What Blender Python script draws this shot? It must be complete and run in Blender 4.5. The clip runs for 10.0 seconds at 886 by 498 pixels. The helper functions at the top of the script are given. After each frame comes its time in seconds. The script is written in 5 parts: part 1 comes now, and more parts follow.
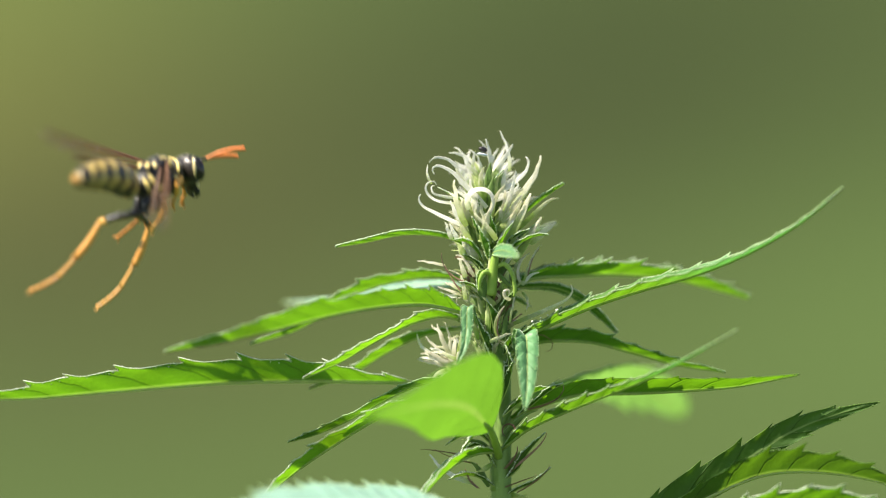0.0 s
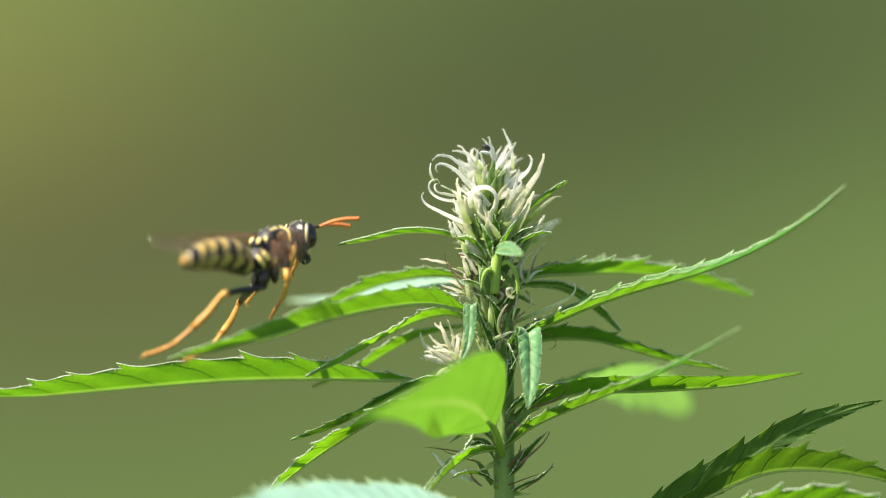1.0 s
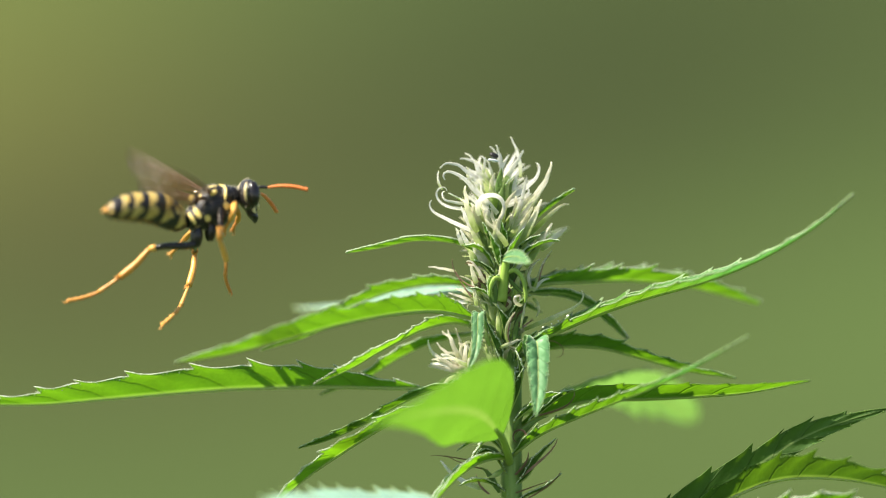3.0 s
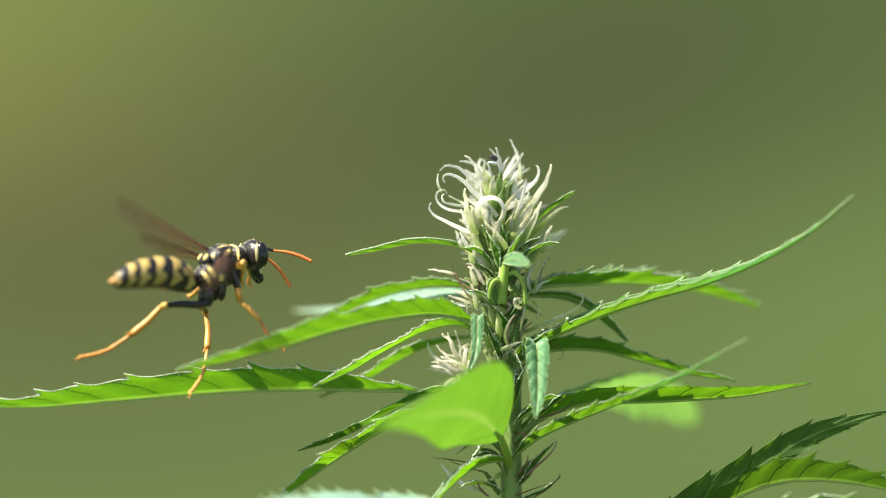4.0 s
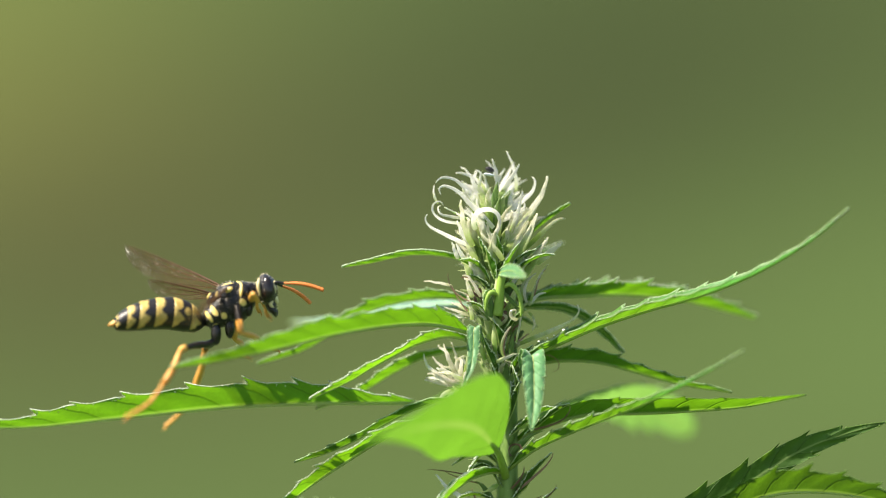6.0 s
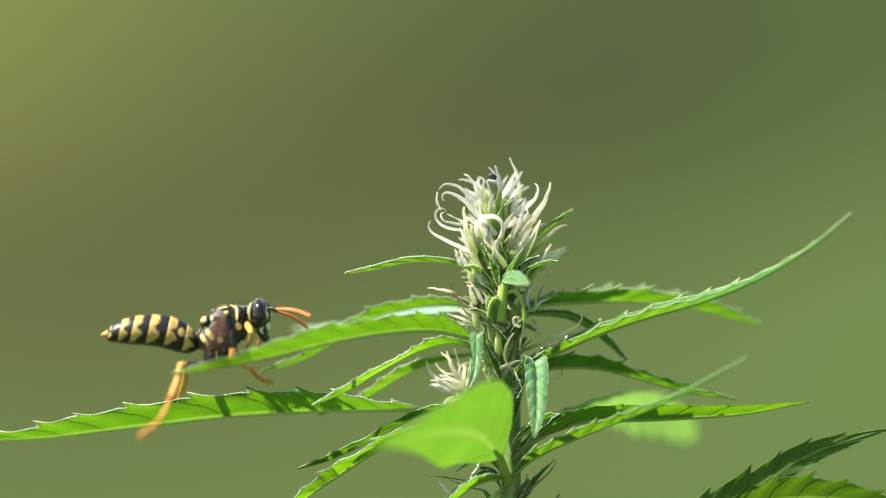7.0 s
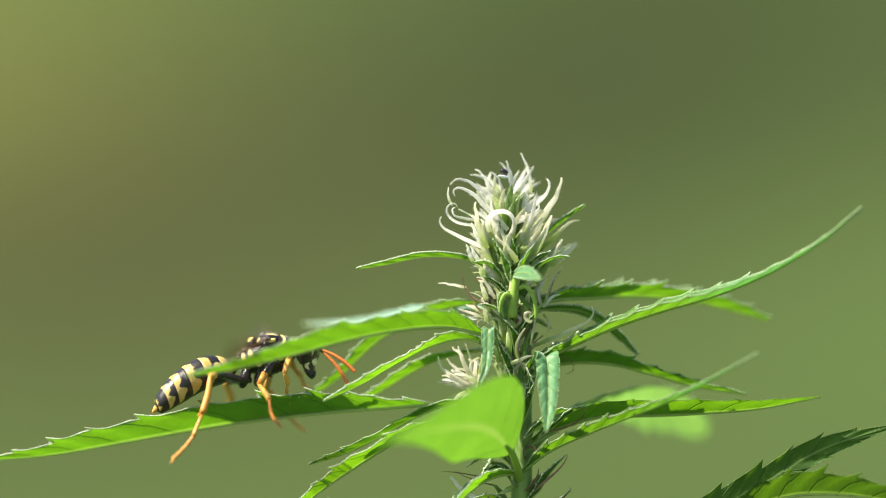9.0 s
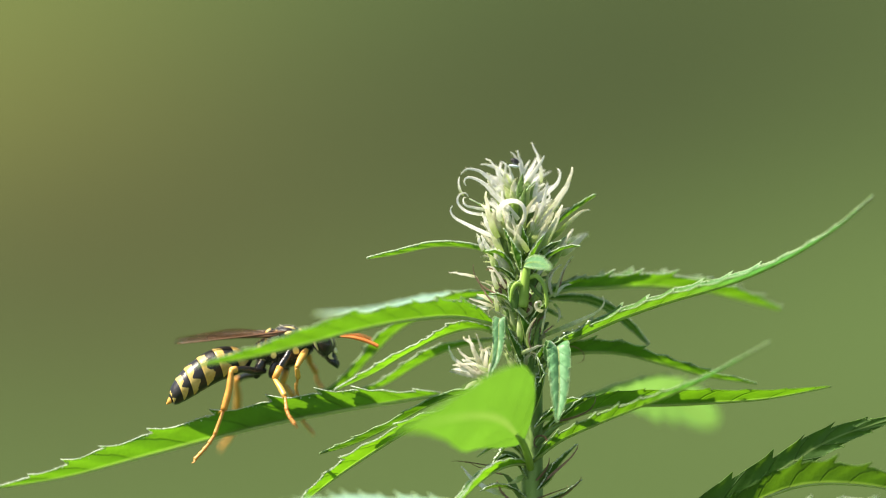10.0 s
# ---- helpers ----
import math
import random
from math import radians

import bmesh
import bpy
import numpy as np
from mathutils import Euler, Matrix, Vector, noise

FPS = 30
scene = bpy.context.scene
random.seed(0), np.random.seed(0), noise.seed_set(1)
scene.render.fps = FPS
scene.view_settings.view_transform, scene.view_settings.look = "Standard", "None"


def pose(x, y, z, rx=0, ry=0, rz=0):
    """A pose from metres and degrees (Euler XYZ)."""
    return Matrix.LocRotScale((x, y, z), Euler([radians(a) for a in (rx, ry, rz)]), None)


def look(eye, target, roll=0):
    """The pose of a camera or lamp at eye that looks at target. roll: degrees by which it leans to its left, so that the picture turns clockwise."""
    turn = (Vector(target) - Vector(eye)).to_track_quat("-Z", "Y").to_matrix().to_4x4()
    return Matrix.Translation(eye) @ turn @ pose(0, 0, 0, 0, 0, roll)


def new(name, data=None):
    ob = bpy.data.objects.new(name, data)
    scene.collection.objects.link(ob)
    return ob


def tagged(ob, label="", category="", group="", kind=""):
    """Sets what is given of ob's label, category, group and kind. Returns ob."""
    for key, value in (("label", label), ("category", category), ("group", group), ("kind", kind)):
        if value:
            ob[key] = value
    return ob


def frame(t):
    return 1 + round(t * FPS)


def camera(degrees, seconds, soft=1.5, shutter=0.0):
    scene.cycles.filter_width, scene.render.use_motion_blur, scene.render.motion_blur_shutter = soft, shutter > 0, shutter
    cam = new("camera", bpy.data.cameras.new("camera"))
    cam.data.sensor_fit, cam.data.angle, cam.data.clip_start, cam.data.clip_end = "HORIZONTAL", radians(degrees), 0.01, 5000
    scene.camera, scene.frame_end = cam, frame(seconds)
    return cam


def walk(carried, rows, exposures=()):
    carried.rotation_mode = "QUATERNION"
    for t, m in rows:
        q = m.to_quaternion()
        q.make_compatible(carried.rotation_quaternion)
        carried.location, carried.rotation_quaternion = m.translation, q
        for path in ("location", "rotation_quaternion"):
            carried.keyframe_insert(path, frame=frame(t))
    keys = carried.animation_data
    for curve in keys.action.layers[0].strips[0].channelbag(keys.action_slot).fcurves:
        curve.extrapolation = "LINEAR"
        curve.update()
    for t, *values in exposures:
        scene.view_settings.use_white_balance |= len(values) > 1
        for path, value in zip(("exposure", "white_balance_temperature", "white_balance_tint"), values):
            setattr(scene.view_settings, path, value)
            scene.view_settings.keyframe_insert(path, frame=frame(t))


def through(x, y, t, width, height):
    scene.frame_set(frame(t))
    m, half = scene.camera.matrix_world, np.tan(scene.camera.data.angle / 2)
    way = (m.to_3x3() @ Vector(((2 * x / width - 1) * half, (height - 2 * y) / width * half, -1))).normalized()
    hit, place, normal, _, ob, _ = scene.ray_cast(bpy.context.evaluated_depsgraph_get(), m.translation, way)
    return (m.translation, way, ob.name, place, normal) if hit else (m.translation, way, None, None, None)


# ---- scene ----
# The plan is drawn on an upright sheet through the plant's axis. One sheet unit is 0.05 mm; u runs to the right,
# v downwards, d away from the camera. EYE_H is the height of the sheet's middle over the ground.
U = 5e-5
REACH = 0.5
EYE_H = 1.0


def at(u, v, d=0.0):
    """A point of the plan in metres: sheet place (u, v) as seen from the camera's first stand, d units behind the sheet."""
    k = 1 + d * U / REACH
    return Vector(((u - 784) * U * k, d * U, EYE_H + (441 - v) * U * k))


# Slow drift of the camera on its stand, in sheet units: seconds, drift to the left, drift upwards.
DRIFT = [(0.0, -15, -8), (0.5, -13, -11), (1.0, -9.5, -11.5), (1.5, -7.5, -7), (2.0, -4, -4.5), (2.5, 0, 0), (2.75, 2, 1.5),
         (3.25, 5, 3), (3.8, 5, 5), (4.0, 3.5, 7), (4.5, -1.5, 15.5), (5.0, -2.5, 21), (5.5, -4, 23), (6.2, -3, 30), (7.0, 2, 39.5), (7.5, 12, 42),
         (8.0, 16, 43.5), (8.5, 18, 38), (9.0, 22, 31), (9.5, 31, 24), (10.0, 41, 12.5)]


def drift(t):
    return (float(np.interp(t, [r[0] for r in DRIFT], [r[1] for r in DRIFT])),
            float(np.interp(t, [r[0] for r in DRIFT], [r[2] for r in DRIFT])))


cam = camera(2 * math.degrees(math.atan(784 * U / REACH)), 10.0, soft=1.0, shutter=0.5)
cam.data.dof.use_dof = True
cam.data.dof.focus_distance = REACH - 36 * U
cam.data.dof.aperture_fstop = 5.8
rows = []
for t, a, b in DRIFT:
    eye = Vector((-a * U, -REACH, EYE_H + b * U))
    rows.append((t, look(eye, eye + Vector((0, 1, 0)))))
walk(cam, rows, exposures=[(0.0, 1.12, 7260, 10), (10.0, 1.12, 7260, 10)])

# ---- light: high sun from the upper left, a little from the camera's side ----
SUN = Vector((-0.56, -0.20, 0.80)).normalized()
world = bpy.data.worlds.new("sky")
scene.world = world
world.use_nodes = True
wn = world.node_tree
sky = wn.nodes.new("ShaderNodeTexSky")
sky.sky_type, sky.sun_disc = "NISHITA", False
sky.sun_elevation = math.asin(SUN.z)
sky.sun_rotation = math.atan2(SUN.x, SUN.y)
wn.links.new(sky.outputs[0], wn.nodes["Background"].inputs[0])
wn.nodes["Background"].inputs[1].default_value = 0.10
sun = new("sun", bpy.data.lights.new("sun", "SUN"))
sun.data.energy, sun.data.angle, sun.data.color = 5.6, radians(0.5), (1.0, 0.96, 0.90)
sun.matrix_world = look(SUN * 3 + Vector((0, 0, 1)), (0, 0, 1))
# ---- materials ----
class Nodes:
    """A short way to write a node material."""

    def __init__(self, name):
        self.m = bpy.data.materials.new(name)
        self.m.use_nodes = True
        self.t = self.m.node_tree
        self.t.nodes.clear()
        self.out = self.t.nodes.new("ShaderNodeOutputMaterial")

    def put(self, sock, value):
        if isinstance(value, bpy.types.NodeSocket):
            self.t.links.new(value, sock)
        else:
            sock.default_value = value

    def node(self, kind, ins=(), **props):
        n = self.t.nodes.new(kind)
        if "operation" in props:
            n.operation = props["operation"]
        if "data_type" in props:
            n.data_type = props["data_type"]
        if "interpolation_type" in props:
            n.interpolation_type = props["interpolation_type"]
        if "uv_map" in props:
            n.uv_map = props["uv_map"]
        for k, v in dict(ins).items():
            self.put(n.inputs[k], v)
        return n

    def coord(self, which="Object"):
        return self.node("ShaderNodeTexCoord").outputs[which]

    def noise(self, vec, scale, detail=3.0, rough=0.55):
        return self.node("ShaderNodeTexNoise", {"Vector": vec, "Scale": scale, "Detail": detail, "Roughness": rough}).outputs["Fac"]

    def math(self, op, a, b=0.0, c=0.0):
        return self.node("ShaderNodeMath", {0: a, 1: b, 2: c}, operation=op).outputs[0]

    def vmath(self, op, a, b=(0, 0, 0)):
        n = self.node("ShaderNodeVectorMath", {0: a, 1: b}, operation=op)
        return n.outputs["Value"] if op in ("LENGTH", "DISTANCE", "DOT_PRODUCT") else n.outputs["Vector"]

    def span(self, x, a, b, c=0.0, d=1.0, smooth=True):
        return self.node("ShaderNodeMapRange", {0: x, 1: a, 2: b, 3: c, 4: d}, interpolation_type="SMOOTHSTEP" if smooth else "LINEAR").outputs[0]

    def mix(self, f, a, b):
        n = self.node("ShaderNodeMix", data_type="RGBA")
        self.put(n.inputs[0], f), self.put(n.inputs[6], a), self.put(n.inputs[7], b)
        return n.outputs[2]

    def bump(self, h, strength, dist):
        return self.node("ShaderNodeBump", {"Height": h, "Strength": strength, "Distance": dist}).outputs[0]

    def principled(self, **ins):
        return self.node("ShaderNodeBsdfPrincipled", {k.replace("_", " "): v for k, v in ins.items()}).outputs[0]

    def shade(self, f, a, b):
        return self.node("ShaderNodeMixShader", {0: f, 1: a, 2: b}).outputs[0]

    def done(self, sh):
        self.t.links.new(sh, self.out.inputs[0])
        return self.m


def rgb(r, g, b):
    return (r, g, b, 1.0)


def leaf_material(name, top, thin, gloss=0.42, through=0.5, spec=0.38, sheen=0.0, veins=1.0, tip=None):
    """A thin leaf: matt and glossy on its face, letting the light through in a yellower green. tip: from and to which
    tooth the blade turns to another, downier growth, and that growth's two colours."""
    n = Nodes(name)
    co = n.coord()
    uv = n.node("ShaderNodeUVMap", uv_map="leaf").outputs[0]
    sep = n.node("ShaderNodeSeparateXYZ", {0: uv})
    x, s = sep.outputs[0], sep.outputs[1]
    # side veins run from the midrib obliquely to the teeth
    ph = n.math("SUBTRACT", n.math("MULTIPLY", s, 1.0), n.math("MULTIPLY", n.math("ABSOLUTE", x), 0.9))
    saw = n.math("ABSOLUTE", n.math("SUBTRACT", n.math("FRACT", ph), 0.5))
    vein = n.span(saw, 0.0, 0.055, 1.0, 0.0)
    swell = n.span(saw, 0.0, 0.5)
    rib = n.span(n.math("ABSOLUTE", x), 0.03, 0.12, 1.0, 0.0)
    big = n.noise(co, 350.0, 4.0)
    fine = n.noise(co, 2600.0, 3.0, 0.65)
    net = n.node("ShaderNodeTexVoronoi", {"Vector": co, "Scale": 2200.0}).outputs["Distance"]
    rnd = n.node("ShaderNodeObjectInfo").outputs["Random"]
    f = n.math("ADD", n.math("MULTIPLY", big, 0.7), n.math("MULTIPLY", rnd, 0.3))
    c1 = n.mix(n.span(f, 0.25, 0.75), rgb(*[v * 0.75 for v in top]), rgb(*[min(1, v * 1.25) for v in top]))
    c1 = n.mix(n.math("MULTIPLY", vein, 0.35 * veins), c1, rgb(*[v * 0.6 for v in top]))
    c1 = n.mix(n.math("MULTIPLY", rib, 0.4), c1, rgb(0.32, 0.42, 0.16))
    c2 = n.mix(n.span(f, 0.25, 0.75), rgb(*[v * 0.85 for v in thin]), rgb(*[min(1, v * 1.12) for v in thin]))
    c2 = n.mix(n.math("MULTIPLY", vein, 0.7 * veins), c2, rgb(*[v * 0.5 for v in thin]))
    c2 = n.mix(n.span(net, 0.25, 0.75, 0.0, 0.14), c2, rgb(*[v * 0.62 for v in thin]))
    c2 = n.mix(n.span(swell, 0.0, 1.0, 0.22 * min(1.0, veins), 0.0), c2, rgb(*[v * 0.62 for v in thin]))
    c2 = n.mix(n.math("MULTIPLY", rib, 0.4), c2, rgb(0.32, 0.46, 0.10))
    if tip is not None:
        k = n.span(n.math("ADD", s, n.math("MULTIPLY", n.math("SUBTRACT", fine, 0.5), 3.0)), tip[0], tip[1])
        c1 = n.mix(k, c1, rgb(*tip[2]))
        c2 = n.mix(k, c2, rgb(*tip[3]))
    h = n.math("ADD", n.math("MULTIPLY", vein, -0.6), n.math("ADD", n.math("MULTIPLY", fine, 0.5), n.math("MULTIPLY", big, 0.5)))
    h = n.math("ADD", h, n.math("ADD", n.math("MULTIPLY", swell, 0.9 * veins), n.math("MULTIPLY", net, -0.16)))
    nor = n.bump(h, 0.65, 1.4e-4)
    ro = n.span(fine, 0.3, 0.7, gloss - 0.1, gloss + 0.12)
    p = n.principled(Base_Color=c1, Roughness=ro, Normal=nor, Specular_IOR_Level=spec, Sheen_Weight=sheen, Sheen_Roughness=0.4)
    tr = n.node("ShaderNodeBsdfTranslucent", {"Color": c2, "Normal": nor}).outputs[0]
    return n.done(n.shade(through, p, tr))


def plain_material(name, a, b, scale, rough=0.5, bump=0.3, dist=1e-4, thin=0.0, thin_col=None, spec=0.5, stretch=(1, 1, 1)):
    n = Nodes(name)
    co = n.vmath("MULTIPLY", n.coord(), stretch)
    big = n.noise(co, scale, 4.0)
    fine = n.noise(co, scale * 6, 3.0, 0.65)
    rnd = n.node("ShaderNodeObjectInfo").outputs["Random"]
    f = n.math("ADD", n.math("MULTIPLY", big, 0.6), n.math("MULTIPLY", rnd, 0.4))
    c = n.mix(n.span(f, 0.2, 0.8), rgb(*a), rgb(*b))
    nor = n.bump(n.math("ADD", n.math("MULTIPLY", fine, 0.6), n.math("MULTIPLY", big, 0.6)), bump, dist)
    p = n.principled(Base_Color=c, Roughness=n.span(fine, 0.3, 0.7, rough - 0.08, rough + 0.1), Normal=nor, Specular_IOR_Level=spec)
    if thin:
        tr = n.node("ShaderNodeBsdfTranslucent", {"Color": rgb(*(thin_col or b)), "Normal": nor}).outputs[0]
        p = n.shade(thin, p, tr)
    return n.done(p)


M_LEAF = leaf_material("leaf_green", (0.075, 0.21, 0.030), (0.15, 0.38, 0.012), through=0.52)
M_LEAF_SOFT = leaf_material("leaf_soft", (0.085, 0.23, 0.030), (0.18, 0.44, 0.012), through=0.52, veins=0.25)
M_LEAF_DARK = leaf_material("leaf_dark", (0.045, 0.13, 0.025), (0.12, 0.32, 0.010), through=0.4)
M_LEAF_DOWNY = leaf_material("leaf_downy_green", (0.12, 0.315, 0.125), (0.18, 0.42, 0.09), gloss=0.5, through=0.3, spec=0.5, sheen=0.5, veins=0.15)
M_LEAF_FROST = leaf_material("leaf_frosted_tip", (0.085, 0.23, 0.030), (0.17, 0.42, 0.012), through=0.45, spec=0.5, sheen=0.25, tip=(6.0, 9.5, (0.12, 0.36, 0.12), (0.10, 0.34, 0.06)))
# olive of the dark leaflets; on the corner leaves it puts shade into colour
M_LEAF_SHADE_OLIVE = leaf_material("leaf_shade_olive", (0.055, 0.125, 0.026), (0.11, 0.25, 0.010), gloss=0.6, through=0.36, spec=0.2)
M_LEAF_YOUNG = leaf_material("leaf_young", (0.11, 0.26, 0.04), (0.17, 0.41, 0.03), gloss=0.5, through=0.52, veins=0.05)
M_LEAF_TENDER = leaf_material("leaf_tender", (0.13, 0.27, 0.08), (0.18, 0.37, 0.07), gloss=0.5, through=0.55, veins=0.2)
# pale teal puts the sky's reflection on upturned blades into the base colour
M_LEAF_SKY_PALE = leaf_material("leaf_sky_pale", (0.22, 0.43, 0.34), (0.22, 0.42, 0.12), gloss=0.42, through=0.25, spec=0.6, sheen=0.4, veins=0.5)
M_STEM = plain_material("stem_green", (0.14, 0.24, 0.05), (0.25, 0.38, 0.10), 500.0, 0.45, 0.5, 2e-4, stretch=(1, 1, 0.15))
M_MARGIN = plain_material("leaf_margin", (0.34, 0.52, 0.24), (0.86, 0.92, 0.82), 6000.0, 0.3, 0.6, 1e-4, thin=0.4, thin_col=(0.5, 0.7, 0.25), spec=0.8)


def flower_material(name, base, tip, lo, hi, thin=0.4, rough=0.45, streaks=0.35, sheen=0.3):
    """Downy flower parts: greener at the foot, paler to the tip, streaked lengthwise."""
    n = Nodes(name)
    uv = n.node("ShaderNodeUVMap", uv_map="along").outputs[0]
    sep = n.node("ShaderNodeSeparateXYZ", {0: uv})
    co = n.coord()
    rnd = n.node("ShaderNodeObjectInfo").outputs["Random"]
    big = n.noise(co, 1200.0, 3.0)
    fine = n.noise(co, 7000.0, 3.0, 0.7)
    streak = n.noise(n.vmath("MULTIPLY", uv, (1.5, 5.0, 1.0)), 3.0, 3.0)
    x = n.math("ADD", sep.outputs[0], n.math("ADD", n.math("MULTIPLY", n.math("SUBTRACT", big, 0.5), 0.5), n.math("MULTIPLY", n.math("SUBTRACT", rnd, 0.5), 0.35)))
    f = n.span(x, lo, hi)
    c = n.mix(f, rgb(*base), rgb(*tip))
    c = n.mix(n.span(streak, 0.45, 0.75, 0.0, streaks), c, rgb(*[v * 0.55 for v in base]))
    nor = n.bump(n.math("ADD", fine, n.math("MULTIPLY", streak, 0.8)), 0.6, 1.2e-4)
    p = n.principled(Base_Color=c, Roughness=n.span(fine, 0.3, 0.7, rough - 0.1, rough + 0.15), Normal=nor, Sheen_Weight=sheen, Sheen_Roughness=0.5)
    tr = n.node("ShaderNodeBsdfTranslucent", {"Color": c, "Normal": nor}).outputs[0]
    return n.done(n.shade(thin, p, tr))


M_PISTIL = flower_material("pistil_cream", (0.56, 0.68, 0.20), (0.99, 0.98, 0.93), -0.25, 0.34, thin=0.6, streaks=0.1, sheen=1.0)
M_PISTIL_GREEN = flower_material("pistil_green", (0.48, 0.62, 0.15), (0.96, 0.93, 0.76), 0.0, 0.66, thin=0.54, streaks=0.2, sheen=0.8)
M_PISTIL_TAN = flower_material("pistil_tan", (0.54, 0.58, 0.22), (0.97, 0.92, 0.82), -0.2, 0.5, thin=0.58, streaks=0.3, sheen=0.6)
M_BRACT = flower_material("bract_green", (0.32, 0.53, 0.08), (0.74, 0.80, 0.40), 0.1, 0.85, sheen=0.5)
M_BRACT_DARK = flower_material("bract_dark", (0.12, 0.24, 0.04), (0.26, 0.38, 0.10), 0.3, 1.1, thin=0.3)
M_BEAD = plain_material("resin_bead", (0.85, 0.88, 0.84), (0.95, 0.96, 0.92), 4000.0, 0.12, 0.1, 2e-5, spec=0.8)
M_BRACT_STALK = plain_material("stalk_green", (0.24, 0.42, 0.06), (0.38, 0.54, 0.12), 900.0, 0.45, 0.4, 1e-4, thin=0.25, thin_col=(0.3, 0.5, 0.06))
M_RIB = plain_material("leaf_rib", (0.34, 0.46, 0.12), (0.52, 0.60, 0.24), 800.0, 0.4, 0.3, 1e-4, thin=0.4, thin_col=(0.5, 0.68, 0.14))
M_WITHERED = plain_material("pistil_withered", (0.10, 0.055, 0.035), (0.27, 0.16, 0.10), 900.0, 0.6, 0.6, 1e-4)


def meadow_material():
    """Rough grass on a bank: broad olive, brown, green and near-black patches over a mottled green."""
    n = Nodes("meadow")
    co = n.coord()
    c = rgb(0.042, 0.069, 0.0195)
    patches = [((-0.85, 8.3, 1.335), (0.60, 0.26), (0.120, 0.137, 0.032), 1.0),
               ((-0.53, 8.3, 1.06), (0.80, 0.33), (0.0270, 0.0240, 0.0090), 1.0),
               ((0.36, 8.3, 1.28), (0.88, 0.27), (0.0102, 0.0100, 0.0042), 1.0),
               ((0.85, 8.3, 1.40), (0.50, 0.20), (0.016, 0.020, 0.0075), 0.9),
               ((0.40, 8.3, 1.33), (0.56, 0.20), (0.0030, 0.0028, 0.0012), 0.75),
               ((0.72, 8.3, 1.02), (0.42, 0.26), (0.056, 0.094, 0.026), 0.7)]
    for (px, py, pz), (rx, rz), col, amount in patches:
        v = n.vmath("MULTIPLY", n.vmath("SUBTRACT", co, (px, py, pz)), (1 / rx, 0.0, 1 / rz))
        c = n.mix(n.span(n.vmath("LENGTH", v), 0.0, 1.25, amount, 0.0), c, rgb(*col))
    mott = n.noise(co, 5.0, 3.0)
    c = n.mix(n.span(mott, 0.2, 0.8, 0.0, 0.14), c, rgb(0.030, 0.040, 0.013))
    fine = n.noise(co, 60.0, 4.0)
    nor = n.bump(fine, 0.3, 0.02)
    return n.done(n.principled(Base_Color=c, Roughness=0.9, Normal=nor, Specular_IOR_Level=0.1))


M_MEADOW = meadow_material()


def chitin_material():
    """Black polished chitin with yellow marks, set out in the thorax's own space."""
    n = Nodes("chitin_marked")
    co = n.coord()
    sep = n.node("ShaderNodeSeparateXYZ", {0: co})
    mir = n.node("ShaderNodeCombineXYZ", {0: sep.outputs[0], 1: n.math("ABSOLUTE", sep.outputs[1]), 2: sep.outputs[2]}).outputs[0]
    wob = n.noise(co, 2500.0, 2.0)
    fac = 0.0
    mm = 1e-3
    marks = [((-0.75, 0.75, 1.75), (0.40, 0.35, 0.5)), ((-1.45, 0.5, 1.45), (0.24, 0.55, 0.4)),
             ((0.9, 1.4, -0.4), (0.30, 0.8, 0.38)), ((-1.6, 1.1, 0.45), (0.24, 0.9, 0.62)), ((-1.1, 1.4, -0.43), (0.26, 0.7, 0.36)),
             ((-2.3, 0.9, -0.75), (0.36, 0.7, 0.22)), ((0.9, 0.55, 1.8), (0.75, 0.10, 0.5)), ((-2.25, 0.75, 0.25), (0.20, 0.8, 0.62))]
    for c, r in marks:
        v = n.vmath("MULTIPLY", n.vmath("SUBTRACT", mir, tuple(x * mm for x in c)), tuple(1 / (x * mm) for x in r))
        e = n.math("ADD", n.vmath("LENGTH", v), n.math("MULTIPLY", n.math("SUBTRACT", wob, 0.5), 0.7))
        fac = n.math("MAXIMUM", fac, n.span(e, 0.85, 1.05, 1.0, 0.0))
    fine = n.noise(co, 9000.0, 3.0)
    c = n.mix(fac, rgb(0.010, 0.009, 0.010), rgb(0.74, 0.58, 0.20))
    return n.done(n.principled(Base_Color=c, Roughness=n.span(fine, 0.3, 0.7, 0.20, 0.36), Normal=n.bump(fine, 0.6, 9e-5), Specular_IOR_Level=0.38))


